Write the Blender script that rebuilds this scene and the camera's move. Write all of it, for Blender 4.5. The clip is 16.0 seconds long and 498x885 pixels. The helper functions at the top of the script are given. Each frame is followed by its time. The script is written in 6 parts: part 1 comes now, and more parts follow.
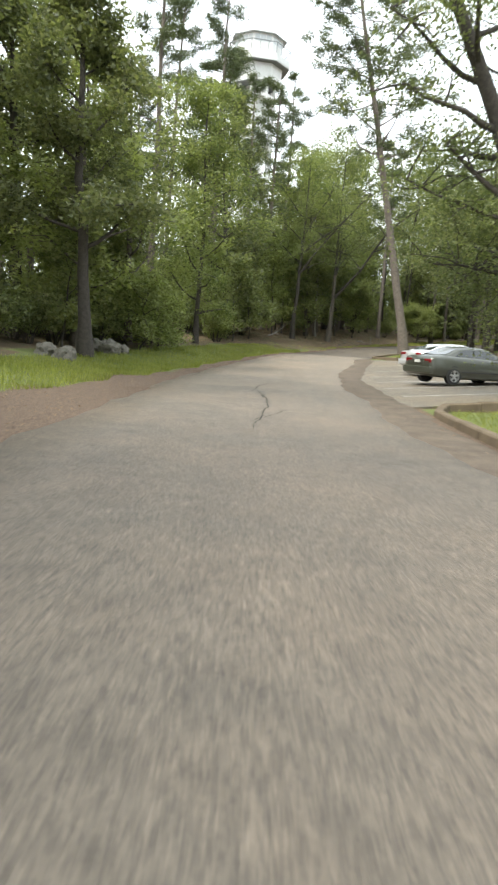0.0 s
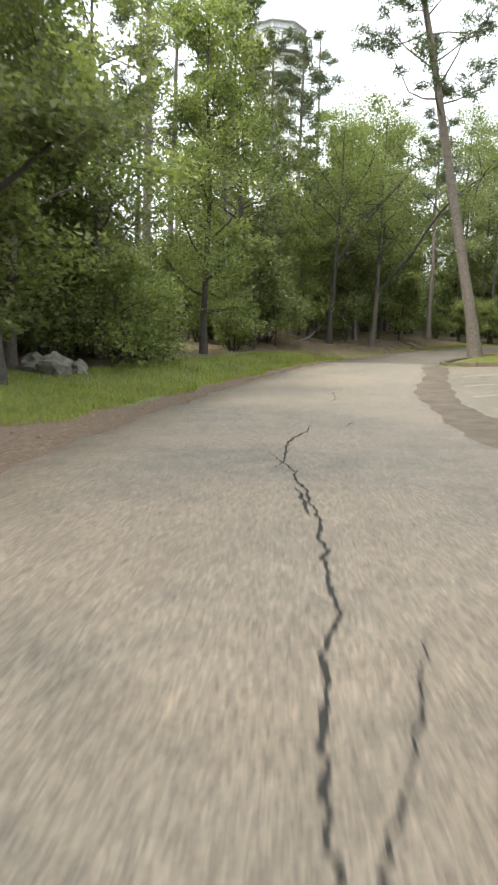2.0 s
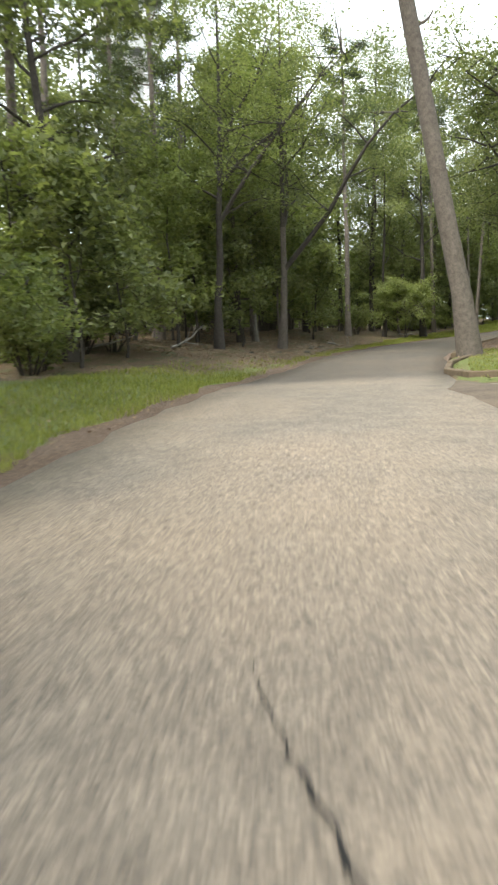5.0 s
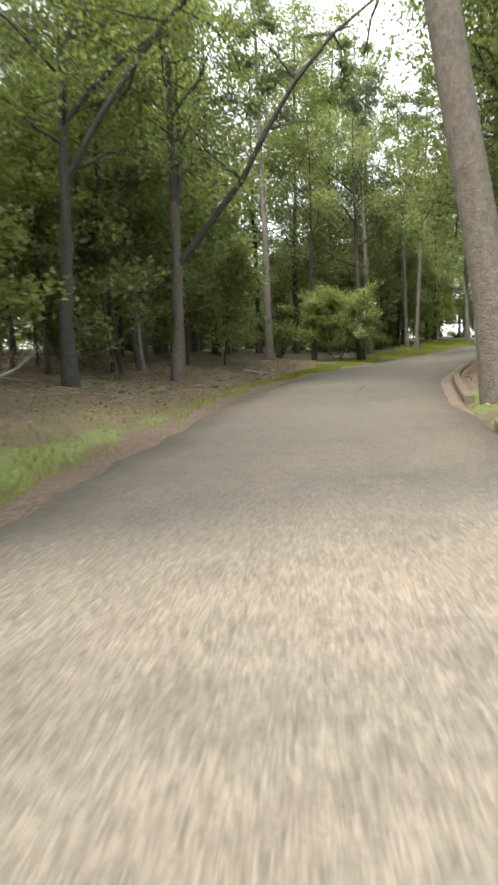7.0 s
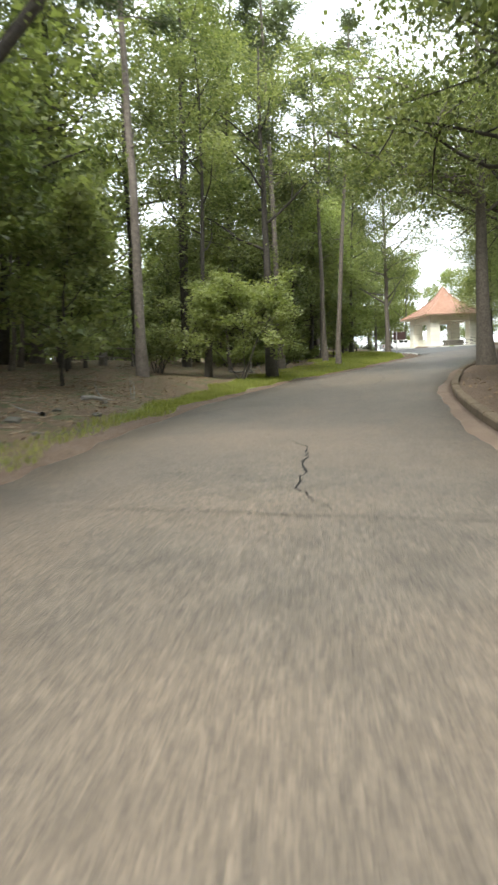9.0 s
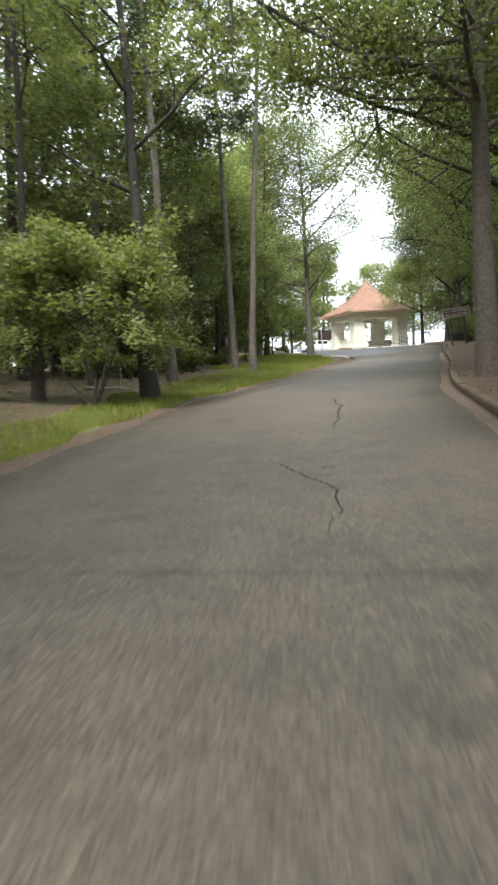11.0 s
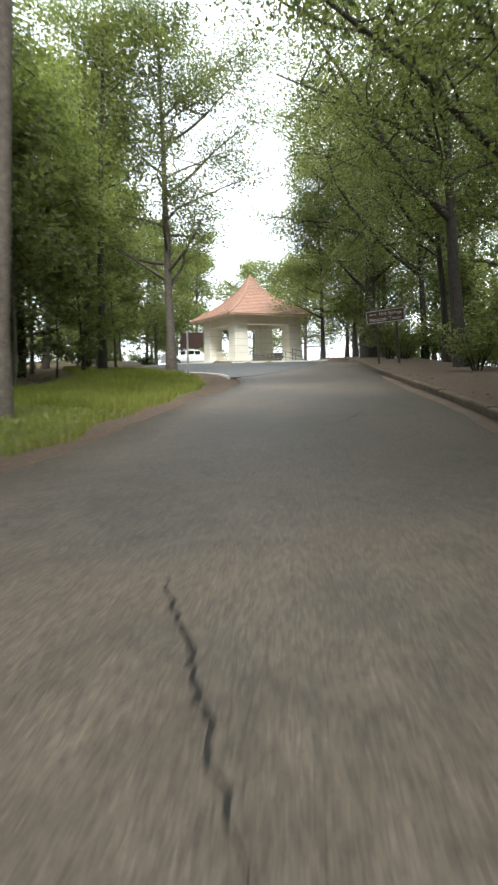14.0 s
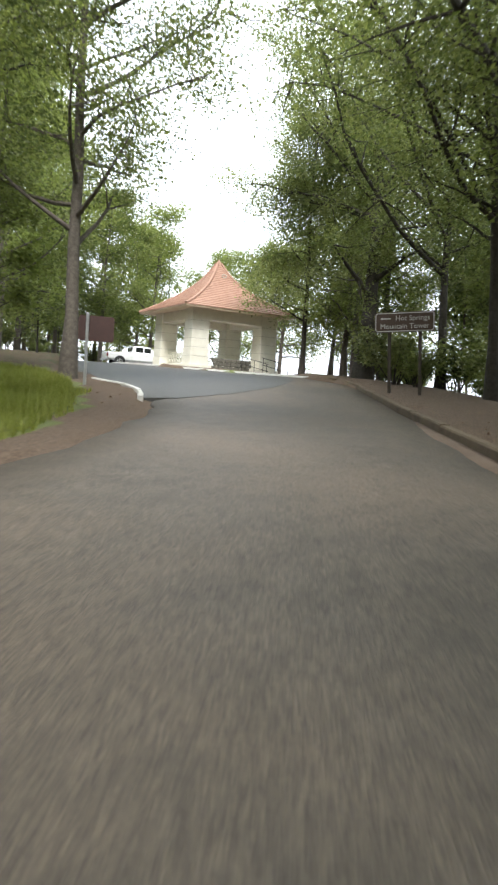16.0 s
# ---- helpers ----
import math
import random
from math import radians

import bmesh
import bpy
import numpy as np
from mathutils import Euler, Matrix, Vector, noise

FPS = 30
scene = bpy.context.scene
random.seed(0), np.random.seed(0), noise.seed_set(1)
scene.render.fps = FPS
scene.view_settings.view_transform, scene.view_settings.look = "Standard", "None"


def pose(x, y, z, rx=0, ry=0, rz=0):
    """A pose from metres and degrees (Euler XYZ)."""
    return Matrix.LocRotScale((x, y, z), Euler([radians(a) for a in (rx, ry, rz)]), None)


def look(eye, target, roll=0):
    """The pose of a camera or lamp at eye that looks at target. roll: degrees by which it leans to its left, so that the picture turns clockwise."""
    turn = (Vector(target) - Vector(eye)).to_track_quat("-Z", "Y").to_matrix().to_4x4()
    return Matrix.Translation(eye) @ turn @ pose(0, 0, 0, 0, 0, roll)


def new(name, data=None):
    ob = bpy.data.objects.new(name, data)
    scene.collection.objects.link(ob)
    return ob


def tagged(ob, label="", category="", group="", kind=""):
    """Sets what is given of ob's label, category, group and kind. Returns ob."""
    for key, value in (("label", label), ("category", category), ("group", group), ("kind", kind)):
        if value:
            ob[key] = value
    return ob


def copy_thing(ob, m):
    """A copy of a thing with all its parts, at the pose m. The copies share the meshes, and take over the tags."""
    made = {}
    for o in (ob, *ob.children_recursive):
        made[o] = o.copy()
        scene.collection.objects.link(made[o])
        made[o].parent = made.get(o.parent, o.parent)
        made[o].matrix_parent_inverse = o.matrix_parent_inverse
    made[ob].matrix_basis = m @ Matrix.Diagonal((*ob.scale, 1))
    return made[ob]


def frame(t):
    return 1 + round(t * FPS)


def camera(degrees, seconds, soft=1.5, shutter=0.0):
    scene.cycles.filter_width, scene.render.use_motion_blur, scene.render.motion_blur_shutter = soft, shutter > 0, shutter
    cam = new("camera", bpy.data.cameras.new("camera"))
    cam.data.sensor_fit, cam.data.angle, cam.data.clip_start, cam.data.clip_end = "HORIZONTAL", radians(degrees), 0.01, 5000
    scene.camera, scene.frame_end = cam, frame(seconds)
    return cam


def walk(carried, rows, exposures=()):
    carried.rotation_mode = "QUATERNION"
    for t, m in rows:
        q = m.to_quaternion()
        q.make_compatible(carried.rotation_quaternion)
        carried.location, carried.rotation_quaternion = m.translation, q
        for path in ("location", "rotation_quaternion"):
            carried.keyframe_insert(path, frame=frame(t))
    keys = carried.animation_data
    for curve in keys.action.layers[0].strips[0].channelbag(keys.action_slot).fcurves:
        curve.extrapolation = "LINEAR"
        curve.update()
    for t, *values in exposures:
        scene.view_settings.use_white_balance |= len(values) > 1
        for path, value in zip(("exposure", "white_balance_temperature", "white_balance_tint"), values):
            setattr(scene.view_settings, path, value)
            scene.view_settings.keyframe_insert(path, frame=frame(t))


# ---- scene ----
# ================= camera =================
cam = camera(39.5, 16.0, soft=2.4, shutter=0.5)
PATH = [
    (0, (0.000, 0.000, 1.310), (-0.001, 9.905, -0.067), 3.92),
    (0.5, (0.065, 2.877, 1.311), (-0.174, 12.783, -0.035), 3.18),
    (1, (0.095, 5.775, 1.325), (-0.289, 15.678, -0.008), 2.43),
    (1.5, (0.074, 8.672, 1.305), (-0.450, 18.572, -0.005), 1.04),
    (2, (0.058, 11.645, 1.311), (-0.422, 21.552, 0.041), 1.63),
    (2.5, (0.084, 14.856, 1.328), (-0.349, 24.756, -0.014), -0.40),
    (3, (0.253, 18.157, 1.408), (-0.048, 28.070, 0.125), -2.07),
    (3.5, (0.271, 21.296, 1.426), (0.262, 31.226, 0.247), -2.32),
    (4, (0.457, 24.447, 1.440), (0.769, 34.356, 0.131), -1.99),
    (4.5, (0.741, 27.673, 1.472), (1.377, 37.581, 0.276), -2.78),
    (5, (1.017, 30.753, 1.540), (2.049, 40.634, 0.396), -2.20),
    (5.2, (1.211, 31.935, 1.568), (2.370, 41.806, 0.466), -2.29),
    (5.5, (1.533, 33.714, 1.624), (2.885, 43.574, 0.648), -2.28),
    (6, (2.152, 36.684, 1.778), (3.818, 46.516, 1.032), -2.36),
    (6.5, (2.869, 39.654, 1.976), (4.809, 49.440, 1.251), -2.56),
    (7, (3.683, 42.621, 2.159), (5.886, 52.341, 1.252), -2.87),
    (7.3, (4.217, 44.402, 2.239), (6.598, 54.069, 1.213), -3.04),
    (7.5, (4.592, 45.593, 2.282), (7.119, 55.223, 1.263), -2.84),
    (8, (5.610, 48.569, 2.349), (8.482, 58.090, 1.242), -2.15),
    (8.2, (6.039, 49.772, 2.385), (9.007, 59.264, 1.290), -2.57),
    (8.5, (6.756, 51.577, 2.453), (9.929, 61.011, 1.466), -2.56),
    (9, (8.066, 54.571, 2.616), (11.615, 63.886, 1.819), -2.63),
    (9.5, (9.482, 57.518, 2.808), (13.354, 66.705, 2.043), -2.79),
    (10, (10.969, 60.388, 2.976), (15.087, 69.456, 2.073), -3.04),
    (10.3, (11.868, 62.054, 3.050), (16.129, 71.046, 2.057), -3.17),
    (10.5, (12.458, 63.122, 3.097), (16.841, 72.064, 2.177), -3.31),
    (11, (13.937, 65.718, 3.249), (18.618, 74.516, 2.423), -3.39),
    (11.5, (15.585, 68.336, 3.399), (20.543, 76.990, 2.664), -3.32),
    (12, (17.312, 70.930, 3.570), (22.507, 79.429, 2.682), -3.29),
    (12.5, (19.260, 73.613, 3.716), (24.721, 81.953, 2.936), -2.93),
    (13, (21.266, 76.229, 3.869), (26.996, 84.393, 3.151), -2.55),
    (13.5, (23.274, 78.814, 4.055), (29.234, 86.816, 3.392), -2.60),
    (14, (25.163, 81.242, 4.198), (31.356, 89.057, 3.440), -1.63),
    (14.5, (27.261, 83.543, 4.361), (33.631, 91.222, 3.690), 0.88),
    (15, (29.477, 86.010, 4.538), (35.975, 93.573, 3.778), 1.82),
    (15.5, (31.757, 88.362, 4.734), (38.313, 95.883, 4.061), 2.58),
    (16, (33.957, 90.599, 4.962), (40.521, 98.113, 4.291), 3.77),
]
walk(cam, [(t, look(eye, target, roll)) for t, eye, target, roll in PATH],
     exposures=[(0, 0.85, 6300, 6), (3, 0.95, 6300, 6), (5, 0.95, 6300, 6), (7.3, 1.25, 6300, 6), (8.2, 1.25, 6250, 6), (10.3, 1.2, 6100, 8),
                (11.5, 1.0, 6050, 8), (12.5, 0.85, 6050, 8), (14, 0.92, 6050, 8), (16, 1.0, 6050, 8)])

# ================= light =================
world = bpy.data.worlds.new("overcast_sky")
scene.world = world
world.use_nodes = True
wn = world.node_tree.nodes
wl = world.node_tree.links
for n in list(wn):
    wn.remove(n)
w_out = wn.new("ShaderNodeOutputWorld")
w_bg = wn.new("ShaderNodeBackground")
w_sky = wn.new("ShaderNodeTexSky")
w_sky.sky_type = "NISHITA"
w_sky.sun_disc = False
w_sky.sun_elevation = radians(52)
w_sky.sun_rotation = radians(226)
w_sky.air_density = 1.6
w_sky.dust_density = 6.0
w_mix = wn.new("ShaderNodeMix")
w_mix.data_type = "RGBA"
w_mix.inputs[0].default_value = 0.82
w_mix.inputs[7].default_value = (10.2, 10.5, 10.8, 1)
wl.new(w_sky.outputs[0], w_mix.inputs[6])
wl.new(w_mix.outputs[2], w_bg.inputs[0])
w_bg.inputs[1].default_value = 0.15
wl.new(w_bg.outputs[0], w_out.inputs[0])

sun_data = bpy.data.lights.new("sun", "SUN")
sun_data.energy = 2.6
sun_data.angle = radians(15)
sun_data.color = (1.0, 0.95, 0.86)
sun_ob = new("sun", sun_data)
sun_ob.matrix_basis = look((0, 0, 60), (36, 34, 0))


# ================= materials =================
def material(name, rough=0.8, metal=0.0):
    m = bpy.data.materials.new(name)
    m.use_nodes = True
    nt = m.node_tree
    b = nt.nodes["Principled BSDF"]
    b.inputs["Roughness"].default_value = rough
    b.inputs["Metallic"].default_value = metal
    return m, nt, b


def node(nt, kind, **inputs):
    n = nt.nodes.new(kind)
    for k, v in inputs.items():
        n.inputs[k.replace("_", " ")].default_value = v
    return n


def coords(nt):
    g = nt.nodes.new("ShaderNodeNewGeometry")
    return g.outputs["Position"]


def noise_tex(nt, scale, detail=4.0, rough=0.6, vec=None):
    n = nt.nodes.new("ShaderNodeTexNoise")
    n.inputs["Scale"].default_value = scale
    n.inputs["Detail"].default_value = detail
    n.inputs["Roughness"].default_value = rough
    nt.links.new(vec if vec else coords(nt), n.inputs["Vector"])
    return n.outputs["Fac"]


def ramp(nt, fac, stops):
    r = nt.nodes.new("ShaderNodeValToRGB")
    e = r.color_ramp.elements
    while len(e) < len(stops):
        e.new(0.5)
    for el, (p, c) in zip(e, stops):
        el.position = p
        el.color = (*c, 1) if len(c) == 3 else c
    nt.links.new(fac, r.inputs[0])
    return r.outputs[0]


def mix(nt, fac, a, b, mode="MIX"):
    m = nt.nodes.new("ShaderNodeMix")
    m.data_type = "RGBA"
    m.blend_type = mode
    for sock, v in ((m.inputs[0], fac), (m.inputs[6], a), (m.inputs[7], b)):
        if hasattr(v, "links"):
            nt.links.new(v, sock)
        elif isinstance(v, tuple):
            sock.default_value = (*v, 1) if len(v) == 3 else v
        else:
            sock.default_value = v
    return m.outputs[2]


def bump(nt, b, height, strength=0.4, dist=0.02):
    n = nt.nodes.new("ShaderNodeBump")
    n.inputs["Strength"].default_value = strength
    n.inputs["Distance"].default_value = dist
    nt.links.new(height, n.inputs["Height"])
    nt.links.new(n.outputs[0], b.inputs["Normal"])


def simple(name, c1, c2, scale=8.0, rough=0.7, metal=0.0, bump_s=0.2, bump_d=0.01, fine=60.0):
    """Two tones mixed by a broad and a fine grain, with relief."""
    m, nt, b = material(name, rough, metal)
    f = noise_tex(nt, scale)
    g = noise_tex(nt, fine, 3)
    col = ramp(nt, f, [(0.3, c1), (0.7, c2)])
    col = mix(nt, 0.35, col, ramp(nt, g, [(0.25, tuple(v * 0.6 for v in c1)), (0.75, tuple(min(1, v * 1.25) for v in c2))]))
    nt.links.new(col, b.inputs["Base Color"])
    bump(nt, b, g, bump_s, bump_d)
    return m


def make_asphalt(name, dark, light, tan, pale=None):
    m, nt, b = material(name, 0.6)
    p = coords(nt)
    big = noise_tex(nt, 0.22, 5, 0.6, p)
    mid = noise_tex(nt, 2.2, 5, 0.7, p)
    vor = nt.nodes.new("ShaderNodeTexVoronoi")
    vor.inputs["Scale"].default_value = 75
    nt.links.new(p, vor.inputs["Vector"])
    grain = noise_tex(nt, 140, 3, 0.8, p)
    col = ramp(nt, mid, [(0.3, dark), (0.72, light)])
    col = mix(nt, ramp(nt, big, [(0.42, (0, 0, 0)), (0.66, (1, 1, 1))]), col, tan)
    stone = ramp(nt, vor.outputs["Color"], [(0.1, (0.35, 0.34, 0.33)), (0.9, (1.6, 1.55, 1.45))])
    if pale:  # the older, sun-bleached seal of the lower drive ends in a ragged joint across it
        sep = nt.nodes.new("ShaderNodeSeparateXYZ")
        nt.links.new(p, sep.inputs[0])
        rag = nt.nodes.new("ShaderNodeMath")
        rag.operation = "MULTIPLY_ADD"
        nt.links.new(mid, rag.inputs[0])
        rag.inputs[1].default_value = 2.4
        nt.links.new(sep.outputs[1], rag.inputs[2])
        rng_map = nt.nodes.new("ShaderNodeMapRange")
        rng_map.inputs["From Min"].default_value = 0.0
        rng_map.inputs["From Max"].default_value = 100.0
        nt.links.new(rag.outputs[0], rng_map.inputs["Value"])
        worn = ramp(nt, rng_map.outputs[0], [(k, tuple(v * c for c in pale)) for k, v in ((0.12, 1.3), (0.27, 1.75), (0.475, 2.0), (0.5, 1.12), (0.78, 1.0))])
        col = mix(nt, 1.0, col, worn, "MULTIPLY")
    chip = nt.nodes.new("ShaderNodeTexVoronoi")
    chip.inputs["Scale"].default_value = 46
    nt.links.new(p, chip.inputs["Vector"])
    patchy = ramp(nt, chip.outputs["Color"], [(0.15, (0.5, 0.49, 0.48)), (0.85, (1.6, 1.58, 1.55))])
    col = mix(nt, 0.75, col, mix(nt, 1.0, col, stone, "MULTIPLY"))
    col = mix(nt, 0.7, col, mix(nt, 1.0, col, patchy, "MULTIPLY"))
    nt.links.new(col, b.inputs["Base Color"])
    bump(nt, b, vor.outputs["Distance"], 0.6, 0.01)
    return m


M_ROAD = make_asphalt("worn_asphalt", (0.063, 0.0545, 0.0455), (0.115, 0.1, 0.0835), (0.125, 0.102, 0.08), (1.0, 0.985, 0.96))
M_LOT = make_asphalt("parking_asphalt", (0.1, 0.085, 0.065), (0.175, 0.15, 0.117), (0.182, 0.147, 0.105))
M_NEWROAD = make_asphalt("dark_asphalt", (0.05, 0.052, 0.053), (0.085, 0.087, 0.088), (0.08, 0.078, 0.075))
M_CRACK = simple("crack_dirt", (0.008, 0.007, 0.006), (0.02, 0.018, 0.015), 6, 0.95)
M_PAINT = simple("worn_white_paint", (0.26, 0.25, 0.22), (0.5, 0.49, 0.45), 4, 0.8)
M_KERB = simple("weathered_kerb_concrete", (0.075, 0.052, 0.03), (0.17, 0.128, 0.082), 2.2, 0.9, bump_s=0.7)
M_WHITEKERB = simple("pale_kerb", (0.42, 0.41, 0.38), (0.66, 0.65, 0.62), 3, 0.85, bump_s=0.4)
M_BARK = simple("grey_brown_bark", (0.06, 0.05, 0.042), (0.17, 0.145, 0.12), 9, 0.95, bump_s=0.9, bump_d=0.03, fine=38)
M_PINEBARK = simple("pine_bark", (0.085, 0.069, 0.056), (0.205, 0.173, 0.146), 7, 0.95, bump_s=1.0, bump_d=0.035, fine=24)
# darker bark tone; on the forked oak's limbs it stands in for shade
M_DARKBARK = simple("dark_bark", (0.028, 0.024, 0.02), (0.08, 0.068, 0.056), 8, 0.9, bump_s=0.9, bump_d=0.03, fine=34)
M_GREYBARK = simple("pale_grey_bark", (0.17, 0.16, 0.14), (0.34, 0.32, 0.29), 6, 0.95, bump_s=0.8, bump_d=0.025, fine=30)


def make_leaf(name, dark, mid, bright, trans=0.35):
    m = bpy.data.materials.new(name)
    m.use_nodes = True
    nt = m.node_tree
    for n in list(nt.nodes):
        nt.nodes.remove(n)
    out = nt.nodes.new("ShaderNodeOutputMaterial")
    geo = nt.nodes.new("ShaderNodeNewGeometry")
    info = nt.nodes.new("ShaderNodeObjectInfo")
    n1 = noise_tex(nt, 0.55, 3, 0.6, geo.outputs["Position"])
    add = nt.nodes.new("ShaderNodeMath")
    add.operation = "MULTIPLY_ADD"
    nt.links.new(geo.outputs["Random Per Island"], add.inputs[0])
    add.inputs[1].default_value = 0.42
    sub = nt.nodes.new("ShaderNodeMath")
    sub.operation = "MULTIPLY_ADD"
    nt.links.new(info.outputs["Random"], sub.inputs[0])
    sub.inputs[1].default_value = 0.22
    nt.links.new(n1, sub.inputs[2])
    nt.links.new(sub.outputs[0], add.inputs[2])
    col = ramp(nt, add.outputs[0], [(0.45, dark), (0.78, mid), (1.05 / 1.1, bright)])
    pr = nt.nodes.new("ShaderNodeBsdfPrincipled")
    pr.inputs["Roughness"].default_value = 0.55
    pr.inputs["Specular IOR Level"].default_value = 0.3
    nt.links.new(col, pr.inputs["Base Color"])
    tr = nt.nodes.new("ShaderNodeBsdfTranslucent")
    tcol = mix(nt, 1.0, col, (1.25, 1.3, 0.6), "MULTIPLY")
    nt.links.new(tcol, tr.inputs["Color"])
    ms = nt.nodes.new("ShaderNodeMixShader")
    ms.inputs[0].default_value = trans
    nt.links.new(pr.outputs[0], ms.inputs[1])
    nt.links.new(tr.outputs[0], ms.inputs[2])
    nt.links.new(ms.outputs[0], out.inputs["Surface"])
    return m


M_OAKLEAF = make_leaf("oak_leaves", (0.075, 0.091, 0.047), (0.149, 0.175, 0.084), (0.24, 0.26, 0.129), 0.5)
# lighter copy of the leaf tones, also used to paint foliage as sunlit
M_LIGHTLEAF = make_leaf("light_green_leaves", (0.097, 0.123, 0.053), (0.182, 0.213, 0.089), (0.271, 0.299, 0.138), 0.52)
# darker copy of the oak leaves, woodland shade put into the colour
M_DARKLEAF = make_leaf("shaded_oak_leaves", (0.066, 0.077, 0.046), (0.125, 0.141, 0.075), (0.192, 0.206, 0.109), 0.48)
M_NEEDLE = make_leaf("pine_needles", (0.045, 0.062, 0.032), (0.085, 0.105, 0.055), (0.13, 0.15, 0.08), 0.25)
M_GRASS = make_leaf("verge_grass", (0.136, 0.162, 0.031), (0.235, 0.263, 0.058), (0.329, 0.344, 0.104), 0.45)
M_TWIG = simple("pale_broken_twigs", (0.2, 0.15, 0.1), (0.4, 0.32, 0.23), 5, 0.9)
M_DRYLEAF = simple("dry_fallen_leaves", (0.16, 0.098, 0.052), (0.36, 0.25, 0.145), 3, 0.9)


def make_ground():
    m, nt, b = material("forest_floor", 0.95)
    p = coords(nt)
    at = nt.nodes.new("ShaderNodeAttribute")
    at.attribute_name = "zone"
    sep = nt.nodes.new("ShaderNodeSeparateColor")
    nt.links.new(at.outputs["Color"], sep.inputs[0])
    n_fine = noise_tex(nt, 22, 5, 0.75, p)
    n_mid = noise_tex(nt, 1.7, 5, 0.7, p)
    litter = ramp(nt, n_fine, [(0.3, (0.045, 0.03, 0.018)), (0.5, (0.13, 0.086, 0.05)), (0.72, (0.25, 0.178, 0.11))])
    litter = mix(nt, ramp(nt, n_mid, [(0.48, (0, 0, 0)), (0.62, (0.8, 0.8, 0.8))]), litter, (0.06, 0.085, 0.025))
    grass = ramp(nt, n_fine, [(0.3, (0.06, 0.078, 0.02)), (0.55, (0.14, 0.165, 0.045)), (0.75, (0.205, 0.225, 0.072))])
    grass = mix(nt, ramp(nt, n_mid, [(0.55, (0, 0, 0)), (0.75, (0.7, 0.7, 0.7))]), grass, (0.20, 0.17, 0.085))
    dirt = ramp(nt, n_fine, [(0.3, (0.035, 0.022, 0.014)), (0.5, (0.12, 0.081, 0.054)), (0.72, (0.25, 0.18, 0.122))])
    wob = nt.nodes.new("ShaderNodeMath")
    wob.operation = "MULTIPLY_ADD"
    nt.links.new(n_mid, wob.inputs[0])
    wob.inputs[1].default_value = 0.9
    wob.inputs[2].default_value = -0.45

    def edge(sock):
        a = nt.nodes.new("ShaderNodeMath")
        a.operation = "ADD"
        nt.links.new(sock, a.inputs[0])
        nt.links.new(wob.outputs[0], a.inputs[1])
        return ramp(nt, a.outputs[0], [(0.4, (0, 0, 0)), (0.6, (1, 1, 1))])

    col = mix(nt, edge(sep.outputs[0]), litter, grass)
    col = mix(nt, edge(sep.outputs[1]), col, dirt)
    nt.links.new(col, b.inputs["Base Color"])
    bump(nt, b, n_fine, 0.8, 0.05)
    return m


M_GROUND = make_ground()
M_DIRT = simple("gutter_dirt", (0.06, 0.045, 0.032), (0.15, 0.115, 0.083), 1.6, 0.95, bump_s=0.9, bump_d=0.03, fine=17)
M_REDDIRT = simple("reddish_gutter_dirt", (0.11, 0.075, 0.053), (0.185, 0.134, 0.098), 1.3, 0.95, bump_s=0.8, bump_d=0.02, fine=26)
M_STONE = simple("pale_limestone", (0.74, 0.70, 0.60), (0.86, 0.83, 0.73), 2.5, 0.85, bump_s=0.25)
M_STONEDARK = simple("stone_joint", (0.36, 0.33, 0.28), (0.46, 0.43, 0.37), 4, 0.9)
M_SOFFIT = simple("pale_soffit_boards", (0.62, 0.49, 0.36), (0.72, 0.6, 0.46), 3, 0.7)
M_TILE = simple("red_clay_tile", (0.29, 0.16, 0.108), (0.41, 0.245, 0.178), 2.2, 0.75, bump_s=0.3)
M_RUBBLE = simple("rubble_stone", (0.06, 0.056, 0.046), (0.19, 0.175, 0.145), 6, 0.9, bump_s=0.7)
M_BLACKMETAL = simple("black_painted_iron", (0.015, 0.015, 0.016), (0.035, 0.035, 0.037), 9, 0.45, 0.3)
M_SIGNBROWN = simple("brown_sign_paint", (0.055, 0.032, 0.022), (0.075, 0.045, 0.032), 4, 0.55)
M_SIGNWHITE = simple("white_sign_lettering", (0.42, 0.41, 0.38), (0.52, 0.51, 0.48), 8, 0.6)
M_POST = simple("weathered_post_wood", (0.04, 0.032, 0.026), (0.09, 0.073, 0.058), 7, 0.9)
M_RUST = simple("red_brown_sign_back", (0.036, 0.016, 0.013), (0.06, 0.026, 0.021), 3, 0.6)
M_TOWER = simple("pale_tower_steel", (0.55, 0.56, 0.55), (0.70, 0.71, 0.70), 0.5, 0.6)
M_TOWERROOF = simple("grey_tower_roof", (0.3, 0.31, 0.31), (0.4, 0.41, 0.41), 0.6, 0.7)
M_TOWERGLASS = simple("pale_tower_glass", (0.42, 0.45, 0.46), (0.5, 0.53, 0.54), 0.6, 0.2)
M_TOWERDARK = simple("dark_tower_underside", (0.12, 0.13, 0.13), (0.2, 0.21, 0.21), 0.6, 0.7)


def paint(name, c, rough=0.28, metal=0.35):
    m, nt, b = material(name, rough, metal)
    f = noise_tex(nt, 3)
    col = ramp(nt, f, [(0.3, tuple(v * 0.88 for v in c)), (0.7, tuple(min(1, v * 1.08) for v in c))])
    nt.links.new(col, b.inputs["Base Color"])
    b.inputs["Coat Weight"].default_value = 0.6
    b.inputs["Coat Roughness"].default_value = 0.08
    return m


